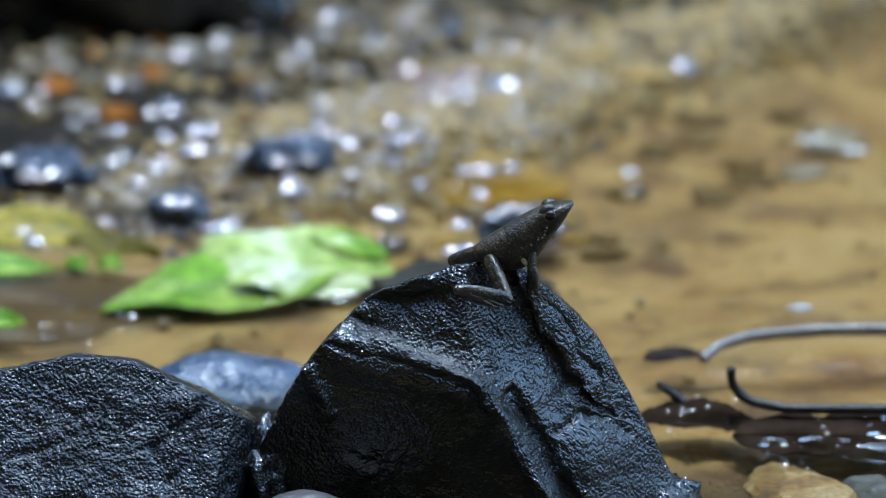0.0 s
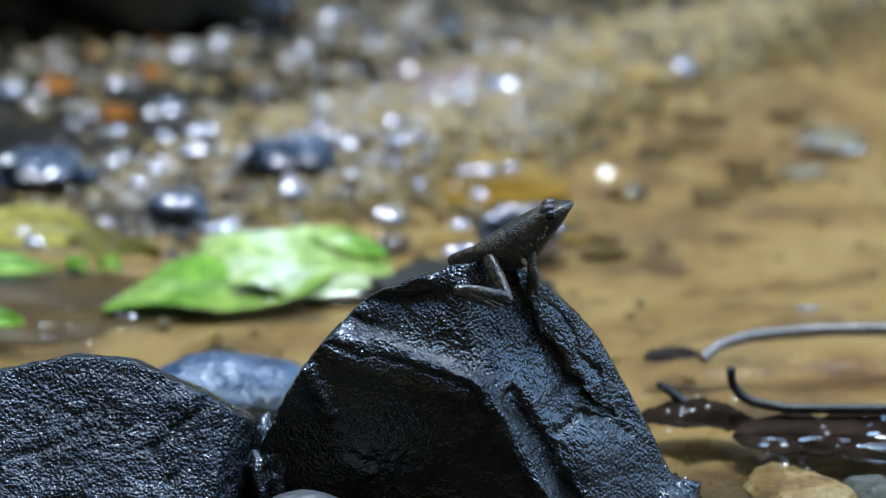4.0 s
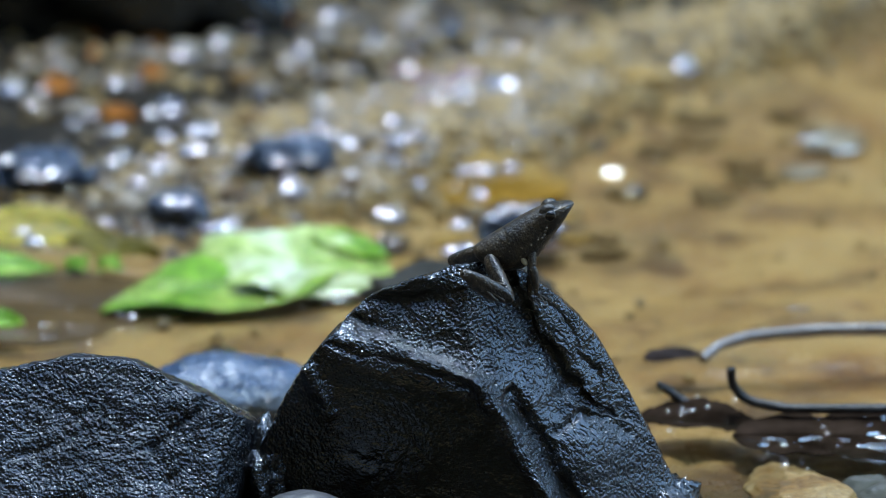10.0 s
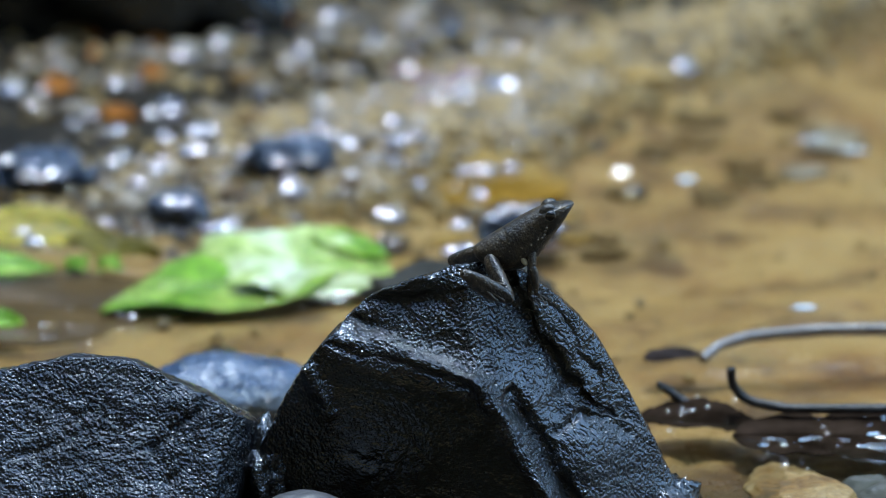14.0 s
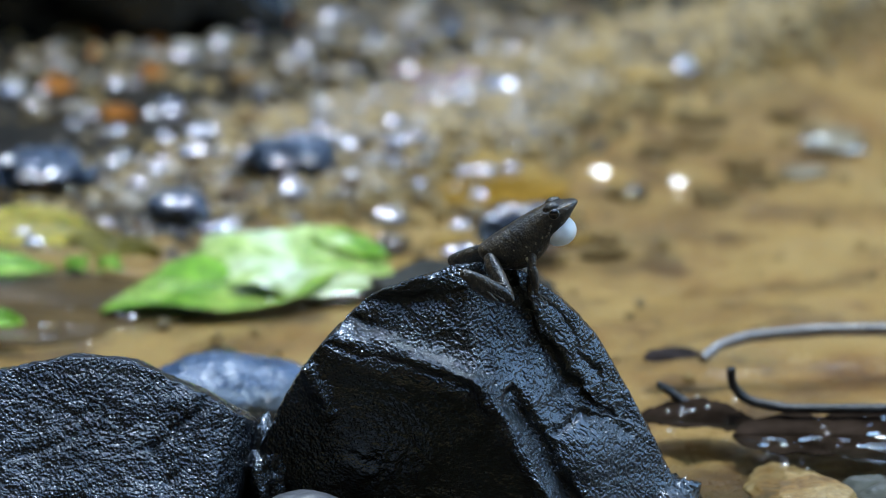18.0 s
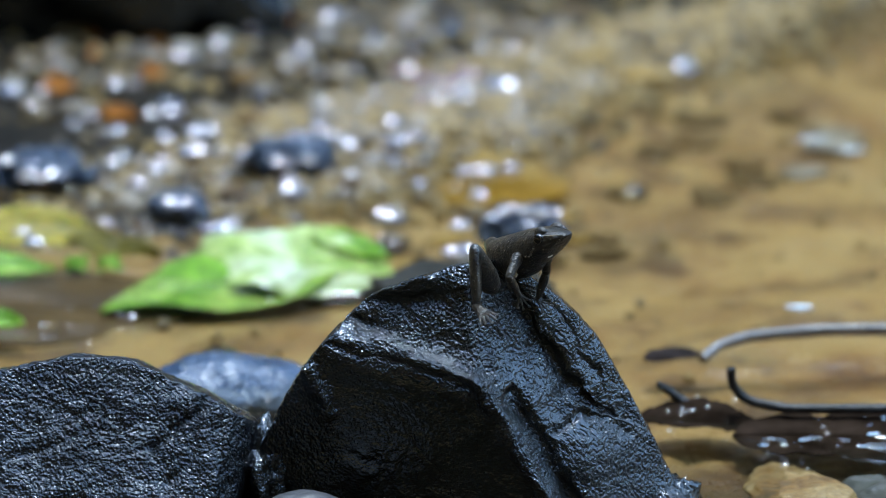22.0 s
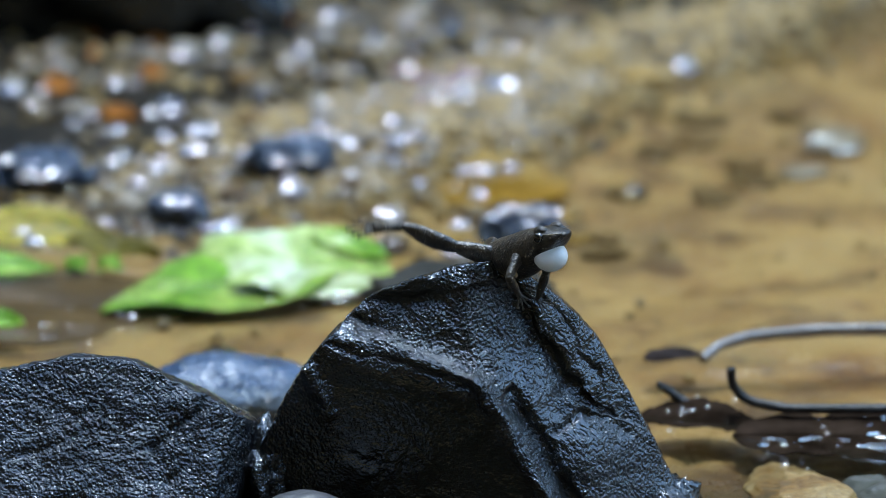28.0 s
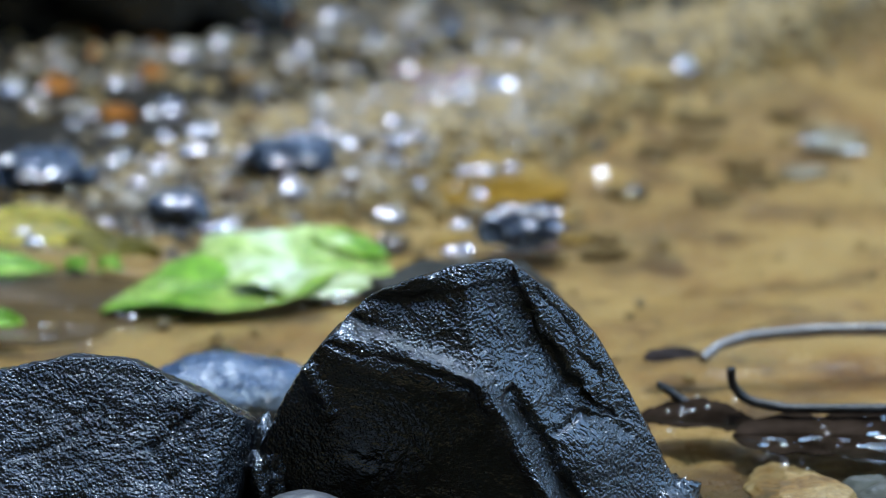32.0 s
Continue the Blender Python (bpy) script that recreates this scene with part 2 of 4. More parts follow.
def stroke(x, h, line, width):
    """The distance to a line in widths, positive where the line has the point on its left hand."""
    best, sign = np.full(len(x), 1e9), np.ones(len(x))
    for (ax, ah), (bx, bh) in zip(line, line[1:]):
        dx, dh = bx - ax, bh - ah
        u = np.clip(((x - ax) * dx + (h - ah) * dh) / (dx * dx + dh * dh), 0, 1)
        d = np.hypot(x - ax - u * dx, h - ah - u * dh)
        near = d < best
        best = np.where(near, d, best)
        sign = np.where(near, np.sign(dx * (h - ah) - dh * (x - ax)), sign)
    return best / width * sign


def relief(x, h, ridges, steps):
    """How far the face stands out at x and height h: ridges (line, width, amount) and one-sided steps (line, width, amount, reach)."""
    total = np.zeros(len(x))
    for line, width, amount in ridges:
        total += amount * np.exp(-stroke(x, h, line, width) ** 2)
    for line, width, amount, reach in steps:
        d = stroke(x, h, line, width)
        total += amount * (1 / (1 + np.exp(-np.clip(d * 2, -30, 30)))) * np.exp(-np.maximum(np.abs(d) * width / reach, 0) ** 2)
    return total


def boulder(name, middle, planes, material, soft, lumps, ridges=(), steps=(), seed=0.0, grain=((2.2, 0.1), (1.0, 0.04)), mesh_of_rings=(400, 1150), calm=()):
    """A cobble cut by planes (millimetres), its edges rounded; its face towards the open stream is finely worn."""
    fine, sides = mesh_of_rings
    lat = np.concatenate((np.linspace(0.004, math.pi * 0.56, fine), np.linspace(math.pi * 0.56, math.pi - 0.01, 50)[1:]))
    lon = np.linspace(0, 2 * math.pi, sides, endpoint=False)
    up = np.array((0.0, 0.259, 0.966))
    side = np.array((1.0, 0.0, 0.0))
    la, lo = [g.ravel() for g in np.meshgrid(lat, lon, indexing="ij")]
    dirs = np.cos(la)[:, None] * TO_EYE + (np.sin(la) * np.cos(lo))[:, None] * side + (np.sin(la) * np.sin(lo))[:, None] * up
    c = np.array(middle, float)
    bend = np.stack([0.02 * HILLS(dirs * 4 + seed + k * 17) + 0.016 * HILLS(dirs * 12 + seed + k * 9) for k in range(3)], axis=1)
    warped = dirs + bend
    warped /= np.linalg.norm(warped, axis=1)[:, None]
    inv = np.zeros(len(dirs))
    for n, d in planes:
        n = np.array(n)
        gap = d - n @ c
        if gap < 0:
            n, gap = -n, -gap
        inv += np.maximum(warped @ n, 0.0) ** soft / gap ** soft
    p = c + dirs * (inv ** (-1.0 / soft))[:, None]
    off = np.zeros(len(p))
    for size, amount in lumps:
        off += amount * (HILLS(p / size + seed) + 0.5 * HILLS(p * 2.1 / size + seed))
    p += dirs * off[:, None]
    face = np.clip((dirs @ TO_EYE + 0.25) / 0.35, 0, 1)
    x = p[:, 0] + 1.3 * HILLS(p / 5 + 31) + 0.6 * HILLS(p / 1.7 + 47)
    h = p[:, 2] + 0.268 * p[:, 1] + 1.3 * HILLS(p / 5 + 71) + 0.6 * HILLS(p / 1.7 + 87)
    out = relief(x, h, ridges, steps)
    worn = np.clip(0.55 + 1.3 * HILLS(p / 9 + 13), 0.15, 1.2)
    rub = np.ones(len(p))
    for line, width, least in calm:
        rub *= least + (1 - least) / (1 + np.exp(-np.clip(stroke(x, h, line, width) * 2, -30, 30)))
    worn *= rub
    pits = np.zeros(len(p))
    for size, amount in grain:
        pits += amount * (worn if size < 3 else rub) * (0.6 - 3.2 * np.abs(HILLS(p / size + seed * 3)))
    p += (out * face)[:, None] * TO_EYE + dirs * pits[:, None]
    rows = np.arange(len(lat) * sides).reshape(len(lat), sides)
    a, b = rows[:-1], rows[1:]
    quads = np.stack((a, np.roll(a, -1, 1), np.roll(b, -1, 1), b), axis=-1).reshape(-1, 4)[:, ::-1]
    me = bpy.data.meshes.new(name)
    me.from_pydata((p * MM).tolist(), [], quads.tolist() + [rows[0].tolist(), rows[-1][::-1].tolist()])
    me.polygons.foreach_set("use_smooth", [True] * len(me.polygons))
    me.attributes.new("grain", "FLOAT", "POINT").data.foreach_set("value", rub)
    me.materials.append(material)
    return me


# ---- ground: the stream bed, one sheet out to the trees ----
def axis(lo, hi, step, far):
    inner = list(np.arange(lo, hi, step))
    out, gap, v = [], step * 1.5, hi
    while v < far:
        out.append(v)
        v += gap
        gap *= 1.5
    back, gap, v = [], step * 1.5, lo - step
    while v > -far:
        back.append(v)
        v -= gap
        gap *= 1.5
    return back[::-1] + inner + out


def bar(x, y):
    """How far a spot lies up the gravel bar, 0 to 1 (metres)."""
    edge = 0.235 + 0.45 * max(0.0, x + 0.02)
    u = (y - edge) / 0.09 - max(0.0, x + 0.015) * 11 + 0.35 * noise.noise(Vector((x * 25, y * 25, 7)))
    return max(0.0, min(1.0, u))


def bed(x, y):
    q = Vector((x * 16, y * 16, 3.0))
    z = -0.0065 + 0.003 * noise.noise(q) + 0.0016 * noise.noise(q * 3.1)
    z += 0.0085 * bar(x, y)
    far = max(0.0, math.hypot(x, y - 0.2) - 1.2)
    return z + min(1.5, far * 0.25)


def build_ground():
    xs, ys = axis(-0.17, 0.17, 0.003, 60), axis(-0.06, 0.56, 0.003, 60)
    verts = [(x, y, bed(x, y)) for y in ys for x in xs]
    w = len(xs)
    faces = [(j * w + i, j * w + i + 1, (j + 1) * w + i + 1, (j + 1) * w + i) for j in range(len(ys) - 1) for i in range(w - 1)]
    me = bpy.data.meshes.new("ground")
    me.from_pydata(verts, [], faces)
    smooth(me)
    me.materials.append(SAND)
    thing("ground", me, "wet golden-brown sandy stream bed under shallow water", "ground", kind="structure")


def build_water():
    xs, ys = np.linspace(-1.0, 1.0, 120), np.linspace(-0.8, 1.4, 130)
    verts = [(x, y, 0.0007 * noise.noise(Vector((x * 30, y * 22, 9)))) for y in ys for x in xs]
    w = len(xs)
    faces = [(j * w + i, j * w + i + 1, (j + 1) * w + i + 1, (j + 1) * w + i) for j in range(len(ys) - 1) for i in range(w - 1)]
    me = bpy.data.meshes.new("water")
    me.from_pydata(verts, [], faces)
    smooth(me)
    me.materials.append(WATER)
    ob = thing("water", me, "clear shallow stream water with faint ripples", "water", kind="structure")
    ob.visible_shadow = False


def build_backdrop():
    """Unseen wooded banks and canopy added round the gully; their gaps shape the sky's light."""
    cols, rows, radius = 120, 34, 7.0
    # directions and sizes in degrees of the openings, set for the glints they give
    gaps = [(Vector(w).normalized(), size) for w, size in (((0.03, 0.08, 0.99), 35), ((0.098, 0.459, 0.883), 19), ((0.78, 0.04, 0.62), 25), ((-0.55, 0.4, 0.7), 9))]

    def spot(i, j):
        a, e = 2 * math.pi * i / cols, radians(-2 + 92 * j / rows)
        w = Vector((math.cos(a) * math.cos(e), math.sin(a) * math.cos(e), math.sin(e)))
        r = radius + 0.6 * noise.noise(w * 5)
        return w, Vector((w.x * r, w.y * r + 0.3, w.z * r * 0.9))

    bm = bmesh.new()
    grid = [[bm.verts.new(spot(i, j)[1]) for i in range(cols)] for j in range(rows)]
    for j in range(rows - 1):
        for i in range(cols):
            w = spot(i + 0.5, j + 0.5)[0]
            rough = 15 * noise.noise(w * 9) + 12 * noise.noise(w * 22)
            if all(math.degrees(w.angle(g)) + rough * size / 28 > size for g, size in gaps):
                bm.faces.new((grid[j][i], grid[j][(i + 1) % cols], grid[j + 1][(i + 1) % cols], grid[j + 1][i]))
    loose = [v for v in bm.verts if not v.link_faces]
    bmesh.ops.delete(bm, geom=loose, context="VERTS")
    thing("backdrop", mesh_of(bm, "backdrop", UNSEEN_CANOPY), "unseen dark banks and canopy, added to shape the sky's light", "backdrop", kind="structure")


build_ground()
build_water()
build_backdrop()


# ---- the frog's cobble and its neighbours ----
def flank(x1, z1, x2, z2, back=0.0):
    """A side plane through an outline edge (millimetres), leaning away from the viewer."""
    n = Vector((z1 - z2, 0, x2 - x1)).normalized()
    n.y = 0.268 * n.z + back
    n.normalize()
    return n, n.dot(Vector((x1, 0, z1)))


def build_cobble():
    edge_a, edge_b, edge_c = (-27, -8, 36), (8, -16, 29), (21, -16.5, 6)
    planes = [
        flank(-38.2, 16.0, -35.5, 21.9), flank(-35.5, 21.9, -30.7, 30.5), flank(-30.7, 30.5, -25.4, 38.4), flank(-25.4, 38.6, -19.5, 44.0), flank(-19.5, 44.2, -12.8, 51.8),
        flank(-12.5, 52.3, 4.2, 54.6), flank(4.2, 54.9, 11.4, 57.4), flank(11.4, 57.4, 19.5, 51.6), flank(19.5, 51.6, 26.8, 45.7), flank(26.8, 45.8, 32.9, 38.5),
        flank(32.9, 39.4, 39.3, 27.6), flank(39.3, 27.6, 46.4, 14.0), flank(46.4, 14.0, 52, 1.0),
        facet(edge_a, edge_b, edge_c),
        facet(edge_a, edge_b, (5, -10.2, 48)),
        wall_of((-0.1, -0.8, 0.6), (2, -9.6, 51.5)),
        facet(edge_b, edge_c, (38, 3, 25)),
        wall_of((0.5, -0.55, 0.66), (24, -2.5, 47)),
        wall_of((0.1, 1, 0.25), (0, 24, 25)), wall_of((0, -0.1, -1), (0, 0, -14)),
    ]
    # x and height along each line, its width and how far it stands out
    ridges = (
        # the smooth ridge that runs down the front, and the groove beside it
        (((7.5, 28), (13, 21), (17, 13), (23, 2)), 2.0, 2.5),
        (((14.5, 26), (19.5, 17), (28, 2)), 1.7, -2.3),
        # the dark channel behind the smooth slab and the hollows of the upper face
        (((17, 44), (20, 37), (26, 30), (24, 23)), 2.4, -1.2),
        (((-16, 46.5), (-8, 45.5), (0, 46.5)), 1.2, -0.75),
        (((-18, 43), (-11, 39), (-6, 36)), 1.5, -1.2),
        (((-24, 36.5), (-15, 34.2), (-5, 31.5), (5, 27.5)), 0.8, -0.61),
        # swellings that catch the sky
        (((-23, 39.5), (-18, 37.5)), 2.2, 1.1),
        (((-13, 39.5), (-4, 34), (6, 29)), 1.7, 0.88),
        (((9, 34), (16, 30), (23, 27.5)), 2.2, 0.75),
        (((-12, 50.5), (-3, 51.2)), 1.1, 0.61),
        (((-29, 31), (-26.5, 27), (-25, 21.5)), 2.0, 2.3),
        (((30.5, 14), (34, 13)), 5.4, 2.3),
        (((31, 8), (33, 2)), 4.5, 1.5),
        # cracks on the slab and by the right flank
        (((20, 49), (27.5, 40), (28.5, 35), (33, 31.5), (34.5, 26)), 0.45, -0.48),
        (((28, 44), (31, 38), (36, 30)), 1.4, 0.24),
        (((24, 17.5), (29, 21.5), (35, 20.5), (40, 17)), 1.0, -1),
        (((39.5, 27), (39, 20), (37, 15)), 0.7, -0.61),
        (((-7, 17), (-1.5, 10), (2, 3)), 0.4, -0.2),
    )
    steps = (
        # the sloping band across the face, above which it falls back
        (((-26, 40), (-18, 38.5), (-10, 39), (-3, 35), (4, 31), (12, 29.5), (22, 26)), 1.9, -2.5, 40),
        # the slab's overhanging edge, and the shelf at the cobble's top
        (((16.5, 50), (18.5, 44.5), (19.5, 41), (23.5, 36.5), (26, 30.5), (29, 28)), 0.7, 2, 9),
        (((2, 49), (-6, 47.5), (-14, 48.5)), 0.8, -1.3, 14),
        (((-27, 35.5), (-16, 33.6), (-4, 30.5), (7, 27)), 0.8, 0.68, 6),
    )
    # the worn front below the edge and left of the ridge
    calm = (
        (((-21.5, 8), (-22.5, 20), (-22, 31.5), (-4, 29.5), (6.5, 25.5), (12, 18), (15.5, 11), (21, 0)), 1.2, 0.42),
    )
    me = boulder("cobble", (5, 2, 18), planes, BASALT_RUBBED, 130, ((16, 0.12), (6, 0.3)), ridges, steps, 3.0, ((5.0, 0.3), (2.4, 0.28), (1.15, 0.26), (0.62, 0.09)), calm=calm)
    thing("cobble", me, "wet black basalt cobble, creased and sharp-ridged, standing in the stream", "rock")


def build_left_rock():
    planes = [
        flank(-100, 35.8, -80, 34.4), flank(-80, 34.0, -75, 35.0), flank(-75, 35.2, -70, 35.2), flank(-70, 35.4, -64, 32.4), flank(-64, 32.6, -56, 30.6), flank(-56, 31, -47, 28.8), flank(-47, 28.8, -43.5, 25.0),
        wall_of((1, 0.1, 0.12), (-40.2, 0, 20)), wall_of((1, -0.1, -0.2), (-41, 0, 12)),
        wall_of((-0.05, -0.83, 0.56), (-70, -9, 30)), wall_of((0.15, -0.9, 0.4), (-60, -26, 9)), wall_of((0.75, -0.6, 0.2), (-43.5, -16, 14)),
        wall_of((0, 1, 0.2), (-70, 22, 20)), wall_of((-1, 0, 0.2), (-135, 0, 10)), wall_of((0, 0, -1), (0, 0, -14)),
    ]
    ridges = (
        (((-62, 14), (-57, 18), (-51, 23), (-48, 27)), 1.0, -1), (((-52, 20), (-53, 13), (-58, 6)), 0.9, -0.72),
        (((-46, 24), (-48, 14), (-46, 6)), 1.3, -0.78), (((-86, 24), (-78, 21), (-70, 22)), 1.4, -0.48), (((-92, 12), (-84, 14), (-76, 18)), 1.2, -0.54),
        (((-57, 24), (-52, 25)), 2.2, 0.6), (((-66, 4), (-60, 2)), 2.6, 0.84), (((-84, 4), (-78, 7)), 2.6, 0.72),
    )
    me = boulder("rock", (-80, 0, 12), planes, BASALT_ROUGH, 100, ((14, 0.7), (5, 0.6)), ridges, (), 8.0, ((4.2, 0.2), (2.2, 0.28), (1.1, 0.24), (0.6, 0.1)), (330, 1000))
    thing("rock", me, "wet rough-grained black rock beside the frog's cobble", "rock")


build_cobble()
build_left_rock()


def lump(name, size, material, level=5, seed=0.0, rough=0.18, knobs=0.0):
    """A water-worn stone about the origin, size in millimetres (its full length, depth, height)."""
    bm = bmesh.new()
    bmesh.ops.create_icosphere(bm, subdivisions=level, radius=1)
    for v in bm.verts:
        w = v.co.copy()
        q = w * 1.3 + Vector((seed, seed * 1.7, 0))
        r = 1 + rough * 2 * noise.noise(q) + rough * 0.8 * noise.noise(q * 2.7) + rough * 0.25 * noise.noise(q * 7) + knobs * noise.noise(q * 12)
        v.co = Vector((w.x * size[0] / 2, w.y * size[1] / 2, w.z * size[2] / 2)) * r * MM
    return mesh_of(bm, name, material)


def stone(name, label, x, y, z, size, material, turn=0, seed=1.0, group="", rough=0.18, tilt=0, level=5, knobs=0.0):
    return thing(name, lump(name, size, material, level, seed, rough, knobs), label, "stone", group, at=pose(x * MM, y * MM, z * MM, tilt, 0, turn))


stone("stone", "bluish wet slate stone lying low in the stream", -47, 102, -2.4, (40, 24, 14), BLUE_SLATE, 3, 2.0, rough=0.08, tilt=14, knobs=0.03)
stone("stone", "dark dull stone behind the frog's cobble", 5, 170, 1.2, (46, 26, 15), plain("dull_dark_stone", (0.03, 0.028, 0.02), 0.65, 0.0, 120, 0.0005, 0.5, 0.2), -8, 5.0)
stone("stone", "dark glistening stone in the stream bed", 19, 238, 0, (20, 15, 9.5), WET_DARK, 10, 9.0, rough=0.24, knobs=0.26)
stone("stone", "dark blue wet stone with many small facets", -100, 284, 2, (24, 18, 9), WET_DARK, 0, 19.0, rough=0.3, knobs=0.3)
stone("stone", "blue-black wet stone glistening on the bar", -39, 296, 2, (21, 17, 9), WET_DARK, 20, 23.0, rough=0.3, knobs=0.3)
stone("stone", "small blue-black glistening stone", -65, 254, 0, (14, 11, 8), WET_DARK, 0, 27.0, rough=0.3, knobs=0.3)
stone("pebble", "smooth grey pebble wedged between the rocks", -28.5, -26, 4.2, (23, 17, 15), plain("dull_grey_pebble", (0.075, 0.075, 0.08), 0.5, 0.1, 300, 0.0002), 0, 4.0, rough=0.05)
stone("stone", "black wet stone beside the cobble's foot", -40, 4, 4, (14, 22, 26), BASALT, 20, 6.0)
stone("stone", "small bluish glistening stone wedged beside the cobble", -41.2, -1, 8, (4.6, 9, 11), BLUE_SLATE, 0, 31.0, rough=0.1, knobs=0.08)
stone("stone", "wet dark stone at the cobble's foot in the water", 50, 6, -2, (14, 20, 16), BASALT, -20, 7.0)
stone("stone", "tan and ochre stone half under water", 77.5, 18, -3.2, (22, 44, 8), TAN_STONE, 12, 11.0, rough=0.16)
stone("stone", "dark grey-green flat stone half under water", 95, 20, -5, (24, 24, 12), plain("grey_green_stone", (0.07, 0.068, 0.05), 0.6, 0.0, 120), 0, 13.0)
# added black stone in place of the shade in the hollow under the bank
stone("boulder", "black stone standing in for the dark hollow under the bank", -102, 448, 18, (126, 60, 88), BASALT, -6, 15.0, rough=0.26)


# ---- the far part of the stream: pebbles, gravel, leaves and twigs ----
def silted(x, y):
    """Whether a spot (metres) lies on the mud patch that breaks the bar."""
    return x < -0.07 + 0.02 * noise.noise(Vector((x * 40, y * 40, 2))) and 0.285 < y < 0.36


def build_gravel():
    rng = random.Random(4)
    verts, faces = [], []
    bm = bmesh.new()
    bmesh.ops.create_icosphere(bm, subdivisions=2, radius=1)
    base = [v.co.copy() for v in bm.verts]
    tris = [[v.index for v in f.verts] for f in bm.faces]
    bm.free()
    made = 0
    while made < 5200:
        x, y = rng.uniform(-0.15, 0.13), rng.uniform(0.12, 0.54)
        up = bar(x, y)
        if rng.random() > (0.004 + 0.95 * up ** 1.5) * (0.06 if y - x > 0.385 else 1.0) * (0.25 if silted(x, y) else 1.0):
            continue
        made += 1
        r = rng.uniform(0.8, 2.2) * MM
        turn = Euler([rng.uniform(0, 6.28) for k in range(3)]).to_matrix()
        sx, sy, sz = r * rng.uniform(0.8, 1.4), r * rng.uniform(0.8, 1.3), r * rng.uniform(0.6, 0.9)
        shift = Vector((made * 0.37, made * 0.11, 0))
        at = Vector((x, y, bed(x, y) + sz * 0.4))
        start = len(verts)
        for w in base:
            k = 1 + 0.35 * noise.noise(w + shift)
            verts.append(at + turn @ Vector((w.x * sx * k, w.y * sy * k, w.z * sz * k)))
        faces += [[start + i for i in t] for t in tris]
    me = bpy.data.meshes.new("gravel")
    me.from_pydata(verts, [], faces)
    smooth(me)
    me.materials.append(GRAVEL)
    thing("gravel", me, "wet mixed gravel in grey, tan and brown on the bar", "gravel", kind="stuff")


build_gravel()

# colours of the pebbles that stand out
GREY = make_pebble_mat("grey_pebble", ((0.0, (0.13, 0.095, 0.055)), (0.5, (0.27, 0.19, 0.1)), (1.0, (0.24, 0.17, 0.1))), 0.4, 0.3, 1.4)
PALE = make_pebble_mat("pale_pebble", ((0.0, (0.28, 0.24, 0.17)), (0.5, (0.36, 0.3, 0.21)), (1.0, (0.32, 0.25, 0.16))), 0.4, 0.3, 1.4)
DARK = make_pebble_mat("dark_wet_pebble", ((0.0, (0.015, 0.018, 0.025)), (0.5, (0.03, 0.034, 0.045)), (1.0, (0.05, 0.05, 0.055))), 0.2, 1.0, 1.5)
BROWN = make_pebble_mat("brown_pebble", ((0.0, (0.13, 0.078, 0.03)), (0.5, (0.18, 0.115, 0.045)), (1.0, (0.23, 0.14, 0.055))), 0.6, 0.0)
RED = make_pebble_mat("red_brown_pebble", ((0.0, (0.16, 0.05, 0.035)), (1.0, (0.22, 0.08, 0.05))), 0.25)
OCHRE = make_pebble_mat("ochre_pebble", ((0.0, (0.42, 0.25, 0.06)), (1.0, (0.5, 0.32, 0.1))), 0.5, 0.05)
for dull in (BROWN, OCHRE):
    dull.node_tree.nodes["Principled BSDF"].inputs["Specular IOR Level"].default_value = 0.08
KINDS = {"g": (GREY, "smooth wet grey pebble"), "p": (PALE, "pale cream wet pebble"), "d": (DARK, "dark blue-black wet pebble, glistening"),
         "b": (BROWN, "brown pebble under shallow water"), "r": (RED, "small red-brown wet pebble"), "o": (OCHRE, "ochre yellow pebble under shallow water")}
SHAPES = {}


def pebble(x, y, wide, high, kind, lift=0.0):
    """A pebble at x, y (millimetres) of that width and height, half bedded."""
    rng = random.Random(int(x * 7 + y * 13 + wide * 31))
    shape = rng.randrange(8)
    material, label = KINDS[kind]
    if (shape, kind) not in SHAPES:
        SHAPES[shape, kind] = lump("pebble", (1000, 900, 1000), material, 4, 20 + shape * 3.3, 0.07)
    ob = new("pebble", SHAPES[shape, kind])
    ground_z = bed(x * MM, (y + wide * 0.4) * MM) / MM
    ob.matrix_basis = Matrix.Translation(Vector((x, y + wide * 0.4, ground_z + high * 0.25 + lift)) * MM) @ Euler((radians(rng.uniform(-8, 12)), radians(rng.uniform(-8, 8)), rng.uniform(0, 6.28))).to_matrix().to_4x4()
    ob.scale = (wide * MM * 1.05, wide * MM * 0.95, high * MM)
    return tagged(ob, label, "pebble", "stream pebbles")


